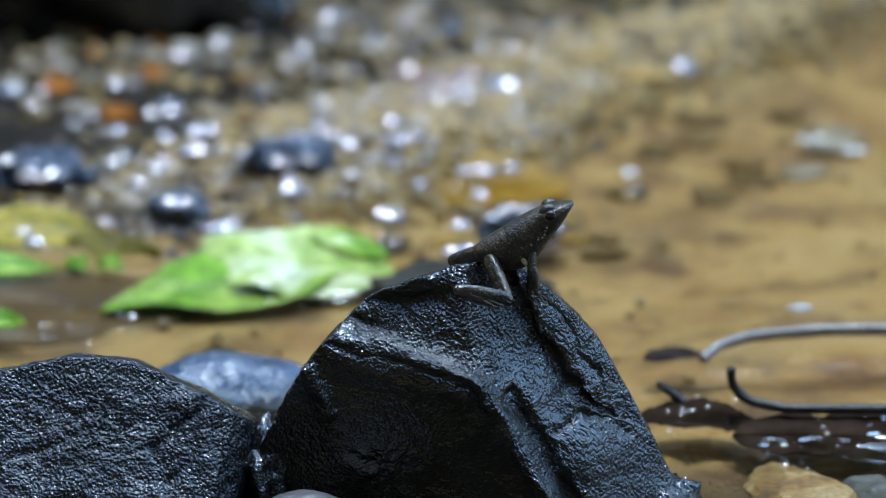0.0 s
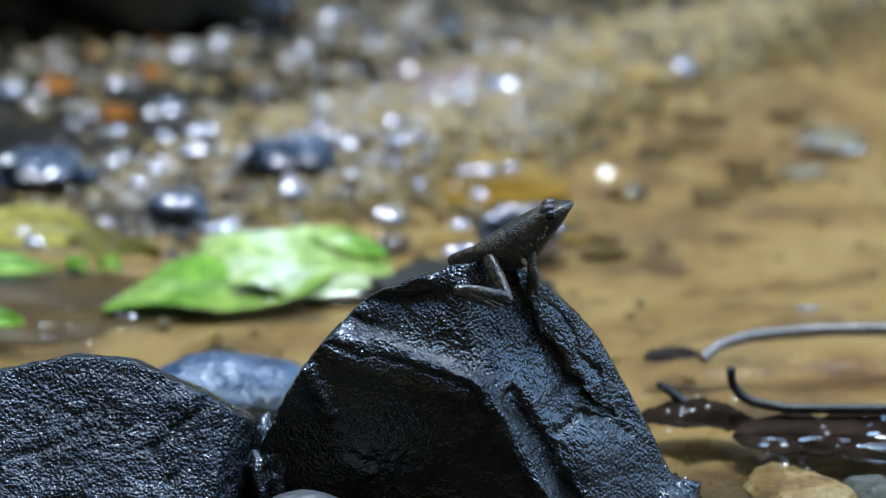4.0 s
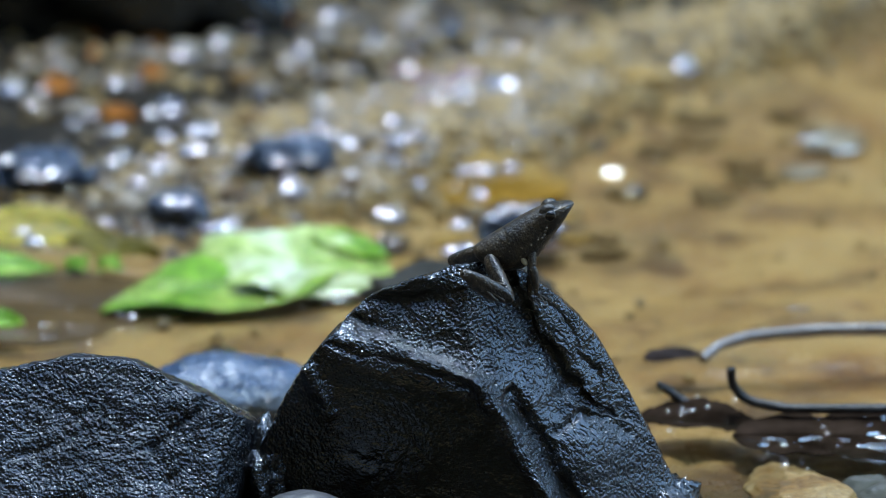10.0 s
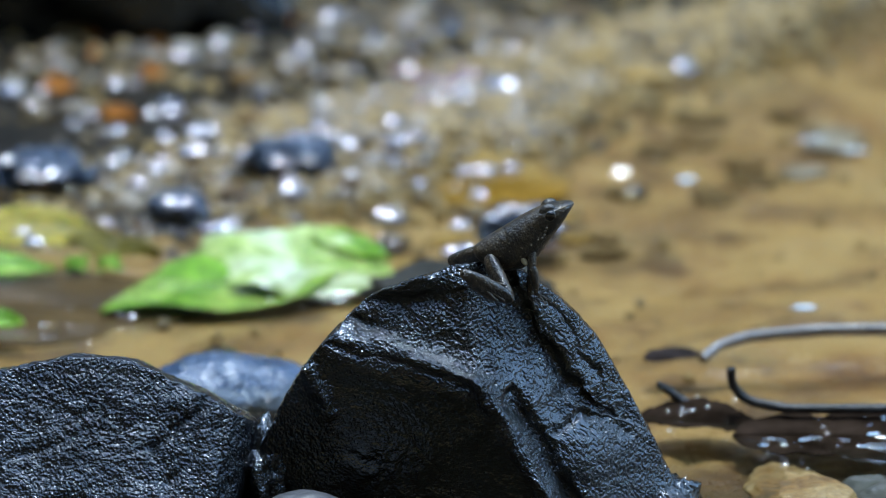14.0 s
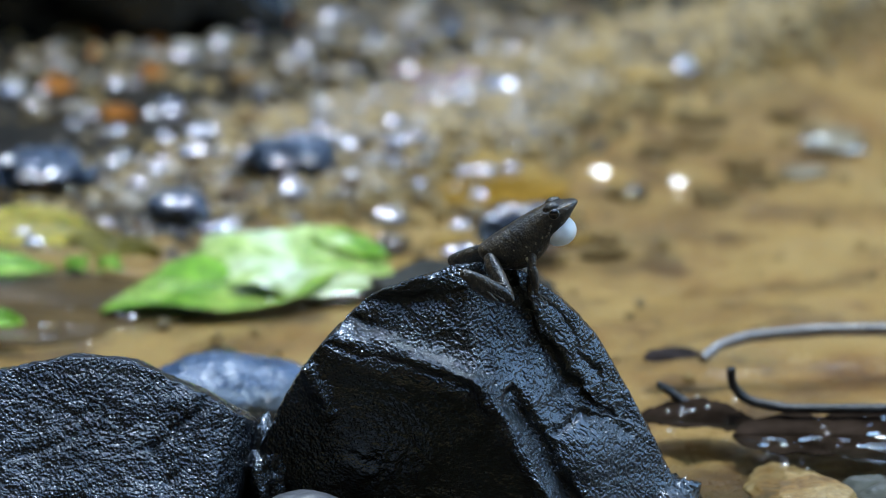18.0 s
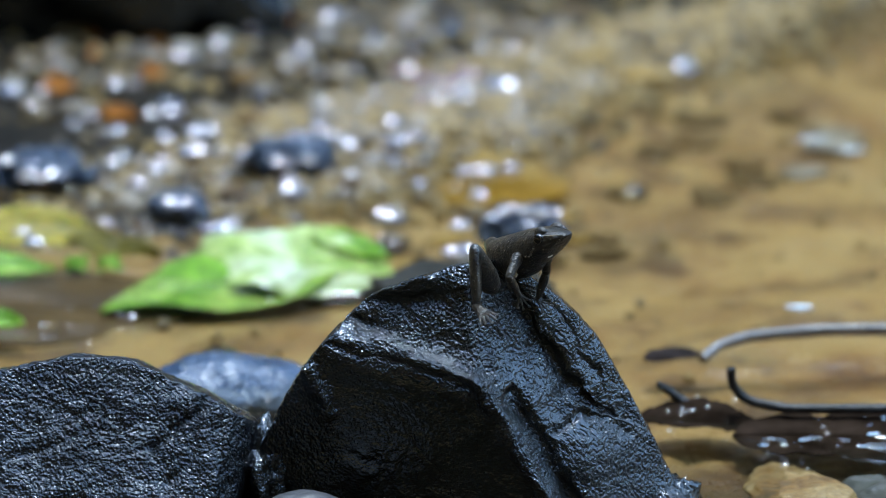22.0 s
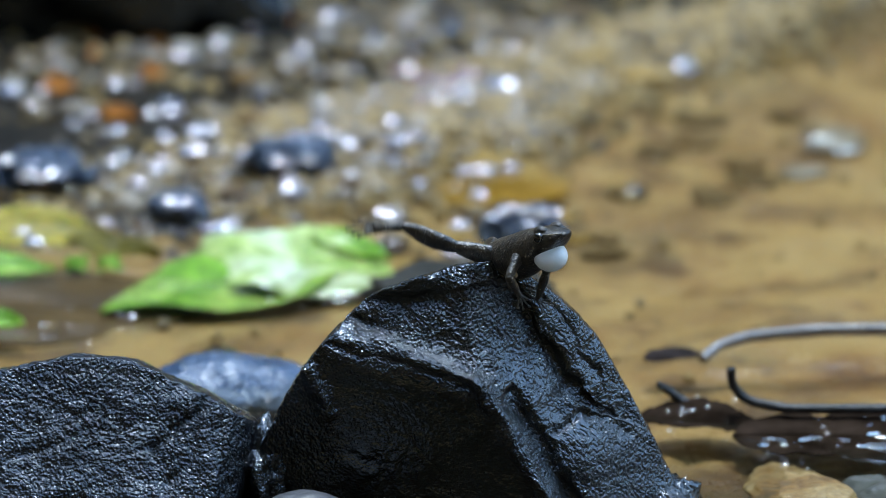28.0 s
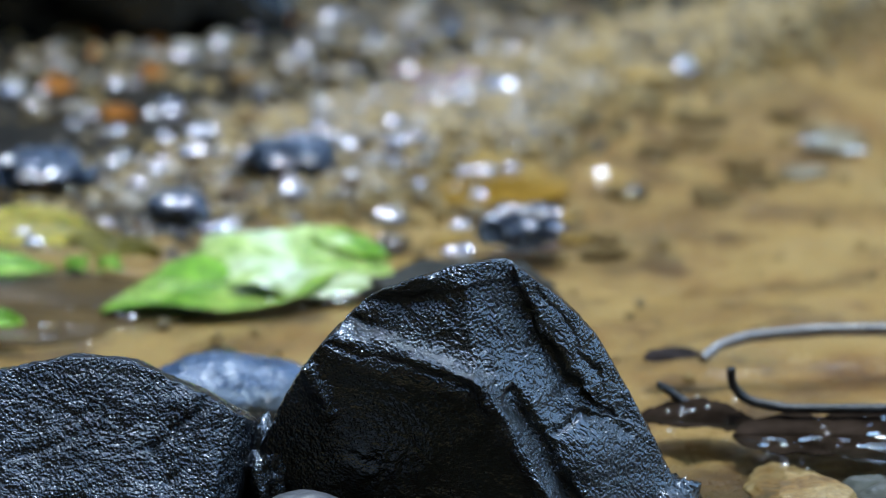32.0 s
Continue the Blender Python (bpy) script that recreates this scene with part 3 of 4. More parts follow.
# rows of the bar: x, y, width, height, kind
for row in (
    "-110 356 8 7 p, -102 387 8 6 g, -94 421 9 6 b, -84 359 10 6 g, -67 396 10 7 p, -58 408 9 7 p, -37 404 7 5 g, -33 427 10 6 g, -26 430 9 6 g",
    "-19 399 12 7 g, -12 430 10 6 g, -7 446 9 6 p, 15 365 9 5 p, -92 327 12 6 g, -69 339 10 5 d, -61 317 9 6 g, -80 290 7 5 d, -62 298 8 5 g",
    "-77 257 10 9 p, -37 268 9 5 g, -54 228 10 6 g, -12 237 10 6 g, -30 327 9 6 g, -20 313 9 5 g",
    "-12 313 9 6 g, -32 348 7 5 p, -7 318 7 5 g, -12 293 7 5 g, -5 273 7 5 g, 8 287 7 5 g, 17 286 7 5 p, 8 260 8 5 g, 4 230 9 4 g, 4 207 10 5 g",
    # the dark pebble at -51 126 stands in for a dark reflection on the water
    "45 281 11 3 b, 65 342 13 3 b, 77 301 15 3 b, 91 310 13 4 p, 40 246 8 2 b, 99 332 16 5 p, -51 126 12 6 d, -23 276 8 5 b, -51 276 8 6 b",
    "-51 368 10 7 b, -44 356 9 6 g, -103 330 9 7 g, -48 324 9 6 b, -74 380 9 7 g, -27 374 10 7 g, -38 380 9 6 b, 11 418 13 6 g, 2 418 9 5 d, 22 414 9 5 g",
    "-22 214 10 2.5 o, -10 222 11 2.5 o, 2 246 10 2.5 o, -24 246 9 2.5 o, -14 258 10 2.5 p, 12 258 11 2.5 o, -30 236 9 2.5 p, 28 262 10 2 o, 32 246 9 2 o, -4 204 10 2 o, -38 250 8 2.5 o, 24 280 9 2 p",
    "2 362 10 6 r, -5 365 9 6 r, 6 372 11 6 r, -10 374 10 6 r, 20 300 12 4 o, 10 305 13 4 o, 26 292 12 4 o, 50 385 16 2.5 o, 38 392 14 2.5 o, 60 402 9 5 g",
    "66 362 15 3 b, 76 321 13 3 b, 48 418 16 3 b, 67 278 14 3 b, 54 328 12 2.5 b, 39 234 12 2.5 b, 59 406 12 3 o, 30 339 14 2.5 b, 100 346 18 4 p, 88 364 12 2.5 b, 35 444 12 3 b, 47 284 8 4 d",
):
    for item in row.split(","):
        x, y, wide, high, kind = item.split()
        pebble(float(x), float(y), float(wide), float(high), kind)


def build_fine_pebbles():
    """The many small wet pebbles between the larger ones, as one object."""
    rng = random.Random(23)
    verts, faces, made = [], [], 0
    bm = bmesh.new()
    bmesh.ops.create_icosphere(bm, subdivisions=3, radius=1)
    base = [v.co.copy() for v in bm.verts]
    tris = [[v.index for v in f.verts] for f in bm.faces]
    bm.free()
    while made < 620:
        x, y = rng.uniform(-0.135, 0.04), rng.uniform(0.235, 0.52)
        if rng.random() > bar(x, y) * (0.15 if y - x > 0.39 else 1.0) * (0.2 if silted(x, y) else 1.0):
            continue
        made += 1
        r = rng.uniform(0.9, 2.7) * MM
        at = Vector((x, y, bed(x, y) + r * 0.5))
        turn = Matrix.Rotation(rng.uniform(0, 6.28), 3, "Z")
        shift = Vector((made * 0.53, made * 0.17, 3))
        start = len(verts)
        for w in base:
            k = 1 + 0.12 * noise.noise(w * 1.2 + shift)
            verts.append(at + turn @ Vector((w.x * r * 1.15, w.y * r * 0.9, w.z * r * 0.65)) * k)
        faces += [[start + i for i in t] for t in tris]
    me = bpy.data.meshes.new("fine_pebbles")
    me.from_pydata(verts, [], faces)
    smooth(me)
    s = Shader("fine_wet_pebble", 0.3, 1.0)
    s.p.inputs["Coat Roughness"].default_value = 0.04
    s.p.inputs["Coat IOR"].default_value = 1.5
    s.colour(s.ramp(s.island(), (0.0, (0.03, 0.03, 0.034)), (0.3, (0.12, 0.09, 0.06)), (0.6, (0.2, 0.14, 0.08)), (0.8, (0.11, 0.07, 0.035)), (1.0, (0.28, 0.21, 0.13))))
    me.materials.append(s.mat)
    thing("fine_pebbles", me, "small wet grey and brown pebbles on the bar", "pebbles", kind="stuff")


def scatter_pebbles():
    rng = random.Random(11)
    made = 0
    while made < 108:
        x, y = rng.uniform(-135, 40), rng.uniform(235, 520)
        if rng.random() > bar(x * MM, y * MM) * (0.13 if y - x > 390 else 1.0) * (0.1 if silted(x * MM, y * MM) else 1.0):
            continue
        made += 1
        wide = rng.uniform(2.4, 6.5)
        pebble(x, y, wide, wide * rng.uniform(0.5, 0.75), rng.choice("ggbgbdgbrp"))


scatter_pebbles()
build_fine_pebbles()


def leaf_mesh(name, material, length, width, curl=0.0, fold=0.25, wave=1.0, seed=0.0, thick=0.25, skew=0.8, sharp=0.75, ragged=1.0):
    """A leaf blade along x with a midrib, side veins, waves and thickness (millimetres)."""
    nu, nv = 40, 20
    bm = bmesh.new()
    sheets = []
    for side in (1, -1):
        rows = []
        for i in range(nu + 1):
            u = i / nu
            half = width / 2 * (math.sin(math.pi * u ** skew) ** sharp) + 0.15
            row = []
            for j in range(nv + 1):
                v = 2 * j / nv - 1
                x, y = u * length, v * half * (1 + ragged * (0.16 * noise.noise(Vector((u * 5, seed, v))) + 0.08 * noise.noise(Vector((u * 17, seed, v)))))
                rib = 0.35 * math.exp(-(v * half / 0.5) ** 2)
                vein = 0.12 * math.cos(2 * math.pi * (u * 9 - abs(v) * 1.6)) * abs(v)
                z = fold * abs(y) + wave * 2.0 * noise.noise(Vector((u * 3 + seed, v * 1.2, 1))) + curl * (u - 0.5) ** 2 * length + vein - rib
                row.append(bm.verts.new(Vector((x - length / 2, y, z + side * thick / 2)) * MM))
            rows.append(row)
        sheets.append(rows)
    for rows, flip in zip(sheets, (False, True)):
        for i in range(nu):
            for j in range(nv):
                quad = (rows[i][j], rows[i + 1][j], rows[i + 1][j + 1], rows[i][j + 1])
                bm.faces.new(quad[::-1] if flip else quad)
    top, low = sheets
    rim = [(i, 0) for i in range(nu + 1)] + [(nu, j) for j in range(1, nv + 1)] + [(i, nv) for i in range(nu - 1, -1, -1)] + [(0, j) for j in range(nv - 1, 0, -1)]
    for (a, b), (c, d) in zip(rim, rim[1:] + rim[:1]):
        bm.faces.new((top[c][d], top[a][b], low[a][b], low[c][d]))
    return mesh_of(bm, name, material)


def leaf(label, x, y, z, length, width, material, turn=0, lean=0, nose=0, **shape):
    ob = thing("leaf", None, label, "leaf", at=pose(x * MM, y * MM, z * MM, lean, nose, turn))
    blade = new("blade", leaf_mesh("blade", material, length, width, **shape))
    blade.parent = ob
    seed, wave, curl = shape.get("seed", 0.0), shape.get("wave", 1.0), shape.get("curl", 0.0)
    rib = bmesh.new()
    rings = []
    for i in range(31):
        u = 0.01 + 0.95 * i / 30
        uu = max(0.0, u)
        z = wave * 2.0 * noise.noise(Vector((uu * 3 + seed, 0, 1))) + curl * (uu - 0.5) ** 2 * length - 0.1
        r = 0.7 - 0.5 * i / 30
        rings.append((u * length - length / 2, 0, z, r * length / 70, r * length / 110))
    tube(rib, rings, 8)
    part("midrib", rib, material, ob)
    return ob


leaf("bright green fallen leaf lying half in the water", -51, 190, -1.0, 68, 35, LEAF_GREEN, 30, 4, -2, curl=-0.08, fold=-0.02, seed=2.0, wave=1.5, skew=1.1, sharp=0.9)
leaf("whitish-green pale leaf lying across the green leaf", -34, 203, 1.4, 54, 46, LEAF_PALE, -30, 6, 6, curl=-0.12, fold=-0.05, seed=5.0, wave=1.6, skew=0.85, sharp=0.9)
leaf("bright green leaf tip behind the pale leaf", -22.5, 213, 1.6, 24, 9, LEAF_GREEN, -36, 12, 4, seed=6.0)
leaf("bright green leaf scrap at the water's edge", -104, 199, 0, 24, 10, LEAF_GREEN, 4, 16, 0, seed=7.0)
leaf("scrap of green leaf in the shallows", -108, 152, 0, 22, 10, LEAF_GREEN, -6, 14, 0, seed=8.0)
leaf("small scrap of green leaf in the mud", -87, 203, 0, 7, 5, LEAF_GREEN, 40, 14, 0, seed=18.0)
leaf("small scrap of green leaf in the mud", -79, 202, 0, 7, 5, LEAF_GREEN, -20, 14, 0, seed=19.0)
leaf("dull yellow leaf with an olive end on the gravel", -98, 219, 3, 44, 18, LEAF_YELLOW, -6, 16, 2, curl=-0.3, seed=9.0)
leaf("dark olive leaf end under the yellow leaf", -79, 213, 1, 24, 12, plain("olive_leaf", (0.14, 0.11, 0.006), 0.6, 0.0, 90, 0.0003, 0.6, 0.2), -16, 14, 4, seed=20.0)
leaf("brown sodden leaf under the green leaves", -88, 180, -4.4, 70, 50, plain("sodden_leaf", (0.12, 0.07, 0.025), 0.6, 0.0, 60, 0.0003, 0.5, 0.15), 6, 5.5, 0, seed=12.0, wave=0.3, fold=0.0)
for x, y, z, length, width, turn, seed in ((-86, 420, 4, 18, 10, 30, 1.0), (-78, 412, 4, 16, 9, -40, 2.0), (-88, 398, 4, 14, 8, 70, 3.0), (-46, 440, 4, 17, 11, 10, 4.0), 
                                           (-74, 365, 8, 9, 6, 60, 6.0), (-62, 288, 6, 8, 5, 20, 7.0), (-82, 330, 6, 12, 6, -20, 8.0), (-98, 360, 6, 12, 7, 50, 9.0), (2, 470, 8, 14, 8, 20, 10.0)):
    leaf("rust-orange dead leaf among the pebbles", x, y, z - 1, length * 0.95, width * 0.95, LEAF_RUST, turn, 24, 0, seed=seed, wave=0.6, curl=-0.3)
leaf("amber leaf lying on the bed under water", 14, 284, -3.4, 36, 34, plain("amber_leaf", (0.34, 0.18, 0.02), 0.5, 0.0, 90, 0.0003, 0.5, 0.1), 6, 0, 0, seed=14.0, wave=0.3, fold=0.0)
leaf("dark dead leaf at the end of the twig", 53, 116, 1.5, 15, 6, LEAF_DARK, 14, 10, 0, seed=15.0, wave=0.4)
leaf("wet dark purple-brown dead leaf in the shallows", 101, 56, 0.2, 74, 34, LEAF_WET, -2, 3, 0, seed=16.0, wave=0.5, fold=0.0, skew=0.9, sharp=0.5, ragged=2.6)
leaf("wet dark dead leaf beside the twig", 56.5, 69, -0.6, 27, 19, LEAF_WET, -10, 2, 0, seed=17.0, wave=0.6, skew=0.9, sharp=0.6, ragged=2.8)


def twig(name, label, points, radii, material):
    """A twig along a smooth line through points, with radii at its ends, in millimetres."""
    path = smooth_rings(points, 50)
    bm = bmesh.new()
    rows, sides = [], 14
    for k, p in enumerate(path):
        a, b = path[max(k - 1, 0)], path[min(k + 1, len(path) - 1)]
        t = Vector(b - a).normalized()
        u = t.cross(Vector((0.1, 0.3, 1))).normalized()
        w = t.cross(u)
        r = radii[0] + (radii[1] - radii[0]) * k / (len(path) - 1)
        row = []
        for i in range(sides):
            ang = 2 * math.pi * i / sides
            rr = r * (1 + 0.16 * noise.noise(Vector((k * 0.25, math.cos(ang) * 1.5, math.sin(ang) * 1.5))))
            row.append(bm.verts.new((Vector(p) + (u * math.cos(ang) + w * math.sin(ang)) * rr) * MM))
        rows.append(row)
    for a, b in zip(rows, rows[1:]):
        for i in range(sides):
            bm.faces.new((a[i], b[i], b[(i + 1) % sides], a[(i + 1) % sides]))
    bm.faces.new(rows[0])
    bm.faces.new(rows[-1][::-1])
    bmesh.ops.recalc_face_normals(bm, faces=bm.faces)
    return thing(name, mesh_of(bm, name, material), label, "twig")


def smooth_rings(stations, count):
    """Values between a few stations, eased with a cubic."""
    st = np.array(stations, float)
    out = []
    for t in np.linspace(0, len(st) - 1, count):
        i = min(int(t), len(st) - 2)
        f = t - i
        p0, p1, p2, p3 = st[max(i - 1, 0)], st[i], st[i + 1], st[min(i + 2, len(st) - 1)]
        out.append(0.5 * (2 * p1 + (p2 - p0) * f + (2 * p0 - 5 * p1 + 4 * p2 - p3) * f * f + (3 * p1 - p0 - 3 * p2 + p3) * f ** 3))
    return out


twig("twig", "black wet twig with its end curled up", ((64, 69.3, 12), (64.6, 70, 8), (67.5, 70.5, 4.6), (73.7, 69.2, 3.2), (83.7, 67.9, 3), (130, 68.8, 3)), (1.0, 1.2), BARK)
twig("twig", "short black wet twig stub rising from the water", ((48, 77.5, 6), (50.7, 78.5, 4), (53.2, 78.6, 2), (60, 78.5, -1)), (0.8, 1.3), BARK)
twig("twig", "shiny wet grey twig arching over the sand", ((59, 115.7, 1), (63.4, 120, 3), (70.6, 124.1, 4), (82.4, 128, 4), (92.8, 129.9, 4), (140, 137, 2)), (1.2, 1.6), TWIG)


# ---- ripples that catch the light, each a small lens of water ----
RIPPLE_WATER = make_water()
RIPPLE_WATER.name = "ripple_water"
RIPPLE_WATER.node_tree.nodes["Glossy BSDF"].inputs["Roughness"].default_value = 0.09
RIPPLE_WATER.node_tree.nodes["Bump"].inputs["Strength"].default_value = 0.0


def ripple_mesh(a, b, high):
    bm = bmesh.new()
    bmesh.ops.create_icosphere(bm, subdivisions=4, radius=1)
    for v in bm.verts:
        w = v.co.copy()
        flat = max(0.0, 1 - w.x ** 2 - w.y ** 2)
        v.co = Vector((w.x * a, w.y * b, high * flat * (1 if w.z > 0 else -0.6))) * MM
    return mesh_of(bm, "ripple", RIPPLE_WATER)


def ripple(x, y, a, b, high):
    ob = thing("ripple", ripple_mesh(a, b, high), "small glinting ripple on the stream", "ripple", "glinting ripples", at=pose(x * MM, y * MM, 1.0 * MM, 16, 0, 0))
    ob.visible_shadow = False
    return ob


RIPPLES = {"a": ripple(42, 286, 2.2, 1.5, 0.1), "b": ripple(58, 278, 2.3, 1.5, 0.1), "c": ripple(83, 160, 3.4, 1.1, 0.1), "d": ripple(63.4, 400, 2.0, 1.4, 0.08),
           "e": ripple(93, 320, 4.5, 0.5, 0.1), "f": ripple(103, 308, 3.6, 0.5, 0.1), "g": ripple(-24, 173, 4.8, 0.55, 0.12)}
# glints on wet edges, built as added beads tilted to the light: x, y, height, half length
# on the leaves and along the water's edge
LEAF_BEADS = """-91.6 218 1.5 0.99, -94.6 223 1.5 0.74, -86.6 157 1.5 0.99, -75 153 1.5 0.87, -72 151 1.5 0.81, -49.6 228 2.5 1.36, -53 231 2.5 0.81,
-40.6 164 2 0.74, -32.7 160 1.5 0.74, -49 126 1.5 0.87, 3.4 208 2 0.8, 0.8 206 2 0.8, -12 239 3 1.36, -81.6 133 0.5 0.62,
-92.6 147 0.5 0.62, -95 131 0.5 0.56"""
# round the cobble's foot and the twigs
FOOT_BEADS = """50.2 70.7 1.8 0.45, 53.1 73.8 1.8 0.7, 53.4 68.8 1.8 0.7, 55.5 71.1 1.8 0.6, 57.1 81.6 1.8 0.6, 58.7 79.3 1.8 0.5, 59.0 73.4 1.8 0.5, 50.1 54.9 1.8 0.5, 63.0 61.6 1.8 0.3,
65.2 79.8 1.8 0.5, 52.6 18.5 1.8 0.5, 53.2 15.5 1.8 0.5, 51.5 16.4 1.8 0.4, 54.0 6.6 1.8 0.5, 52.4 3.6 1.8 0.5, 79.4 25.0 1.8 0.3, 92.5 15.5 1.8 0.4, 74.0 4.4 1.8 0.4,
45.4 42.5 1.8 0.25"""
# on the dead leaf in the shallows
SHOAL_BEADS = """70.5 44.5 1.6 0.7, 70.7 48.5 1.6 0.5, 72.5 49.4 1.6 0.6, 74.6 47.6 1.6 0.6, 75.0 44.0 1.6 0.5, 77.6 46.7 1.6 0.5, 79.6 48.5 1.6 0.7, 81.7 49.4 1.6 0.8, 83.7 44.9 1.6 0.5,
86.7 43.2 1.6 0.8, 88.5 48.0 1.6 0.6, 92.1 43.6 1.6 0.7, 93.7 46.3 1.6 0.7, 95.7 43.2 1.6 1.5, 83.6 64.6 1.6 0.4, 84.2 58.7 1.6 0.5, 84.8 53.4 1.6 0.7, 93.7 66.8 1.6 0.5,
94.6 60.1 1.6 0.6, 94.9 52.9 1.6 1, 96.9 50.2 1.6 0.9, 98.2 65.5 1.6 0.6, 78.9 43.2 1.6 0.4"""
# on the faces of the two rocks
ROCK_BEADS = """-71.3 -10.9 26.8 0.42, -23.6 -8.5 24.8 0.35, -24.0 -8.2 22.4 0.25, -23.4 -7.4 19.5 0.2, -11.2 -8.7 28.2 0.2, -15.9 -8.7 27.3 0.16, -7.5 -10.5 23.8 0.16, -11.3 -10.2 20.8 0.2, -9.4 -10.4 23.3 0.14,
-6.5 -11.1 16.2 0.2, -5.5 -10.8 11.7 0.22, -24.3 -6.0 14.0 0.16, -22.5 -6.2 8.8 0.2, -19.2 -7.1 8.8 0.14, -27.0 -5.4 15.5 0.14, -9.2 -10.1 14.5 0.14, -14.0 -9.2 25.5 0.14, -17.3 -7.9 29.1 0.16,
-3.2 -9.9 27.8 0.16, 23.6 0.6 47.6 0.25, 22.2 -0.8 47.0 0.2, 43.5 1.1 12.7 0.3, 11.6 -1.6 47.2 0.2, 15.8 -2.1 47.4 0.2"""
BEAD_SHAPE = ripple_mesh(1.0, 0.62, 0.1)
for item in ",".join((LEAF_BEADS, FOOT_BEADS, SHOAL_BEADS, ROCK_BEADS)).replace("\n", " ").split(","):
    x, y, z, half = [float(v) for v in item.split()]
    shoal = x > 66 and 35 < y < 90
    slant = 36 + 6 * math.sin(x * 7)
    bead = thing("glint_drop", BEAD_SHAPE, "clear water drop added and tilted to make a glint", "water drop", "wet glinting drops", at=pose(x * MM, y * MM, z * MM, slant, 0, (35 if shoal else 10) * math.sin(y * 3)))
    half *= 1 + 0.45 * math.sin(x * 13 + y * 5)
    bead.scale = (0.95 * half * (1.7 if shoal else 1.0), half * 0.95, half)
    bead.visible_shadow = False
# glints of the wet bar, built as added flat pebbles tilted to the sky: x, y, height, size
SHINING = """-36.7 402.2 3.4 0.8, -58.4 406.6 4.5 0.8, -67.2 390.2 5.4 0.9, -28.9 432.3 5.6 0.9, -31.0 417.3 4.6 0.7, -9.5 429.7 5.0 0.7, -18.0 404.1 6.3 0.7, 9.7 403.5 4.2 0.7, 17.8 398.1 5.5 0.6,
-23.3 391.0 1.2 0.5, -40.0 381.7 5.0 0.6, -78.9 367.0 3.3 0.6, -83.6 357.7 5.6 0.6, -102.3 355.7 4.3 0.5, -100.7 385.7 4.7 0.5, -110.8 354.3 5.0 1, -93.0 323.7 3.8 0.7, -88.8 327.2 5.1 0.6,
-81.5 320.0 3.0 0.6, -72.8 336.9 3.1 0.9, -67.8 337.1 3.7 1, -61.5 315.2 3.7 1, -58.6 316.0 4.0 0.9, -61.4 287.5 6.0 1, -63.5 287.3 6.0 0.8, -56.2 302.1 2.3 0.5, -69.1 311.4 2.8 0.6,
-70.1 318.3 2.2 0.5, -81.0 289.3 2.6 0.7, -69.1 299.4 0.5 0.8, -70.8 287.6 1.1 0.7, -75.0 296.7 1.2 0.5, -75.7 277.0 0.5 0.8, -102.1 276.5 4.9 0.9, -102.0 273.5 3.3 0.8, -98.5 273.8 2.8 0.8,
-95.0 272.9 4.0 0.9, -107.0 277.1 6.2 0.6, -39.7 285.8 3.5 0.9, -38.0 286.8 3.0 0.7, -33.4 286.6 3.8 0.7, -38.1 313.7 3.4 0.7, -35.1 303.2 6.1 0.6, -31.1 341.0 4.2 0.7, -31.0 316.1 4.5 0.8,
-26.8 314.7 3.1 0.6, -36.6 269.5 1.0 1, -37.5 279.7 0.5 0.7, -23.2 309.0 2.0 0.8, -26.0 311.2 3.3 0.6, -13.3 311.3 1.8 0.9, -11.2 311.1 2.6 0.8, -14.7 312.8 1.0 0.8, -6.9 315.6 2.5 0.7,
-12.4 323.7 4.5 0.7, -20.6 341.1 3.8 0.6, -17.2 358.3 3.3 0.5, -11.8 299.4 0.5 0.5, -2.7 358.1 4.1 0.7, -2.0 349.9 3.9 0.7, 4.5 352.5 3.6 0.9, 5.2 361.9 3.9 0.8, 2.3 354.4 4.2 0.6,
-4.9 355.3 4.0 0.5, 10.9 289.8 0.5 0.8, 17.0 292.6 0.5 0.7, 5.0 288.1 0.5 0.6, 8.4 266.0 0.5 0.7, 7.1 290.9 0.5 0.5, -6.1 277.0 0.5 0.6, -22.8 277.5 2.5 0.6, -49.6 291.6 4.7 0.5,
-63.7 247.6 2.9 0.9, -65.8 250.5 2.7 0.8, -62.3 248.1 3.3 0.7, -53.7 233.6 0.5 1, -51.8 238.9 0.5 0.8, -57.2 233.6 0.5 0.7, -97.8 213.3 2.4 0.8, -101.0 219.2 3.3 0.7, -81.2 238.9 0.5 0.5,
12.4 231.9 3.8 0.52, 14.5 233.1 4.9 0.52, 16.5 235.1 5.1 0.52, 20.6 228.3 2.7 0.6, 23.3 231.1 5.0 0.6, 27.0 234.3 4.2 0.6, 27.4 230.2 1.5 0.52, 19.9 231.0 5.5 0.52, -50.2 415.9 6.5 0.5,
2.4 438.6 2.6 0.4, -103.1 329.1 6.8 0.4, -84.7 312.9 2.9 0.4, -46.7 355.4 4.0 0.4, -32.8 390.3 0.6 0.5, -8.0 407.7 2.4 0.4, 15.1 365.3 3.0 1.5, -12.4 234.8 3.0 0.85, -13.9 238.5 3.0 0.9,
62.7 386.6 3.0 0.9, 4.2 226.8 3.0 0.8, 2.1 202.1 3.0 0.8, 5.1 204.2 3.0 0.8"""


def make_shine(name, low, high):
    s = Shader(name, 0.07)
    s.p.inputs["IOR"].default_value = 2.0
    s.p.inputs["Specular Tint"].default_value = (0.86, 0.87, 1.0, 1)
    s.colour(s.ramp(s.chance(), (0.0, low), (1.0, high)))
    return s.mat


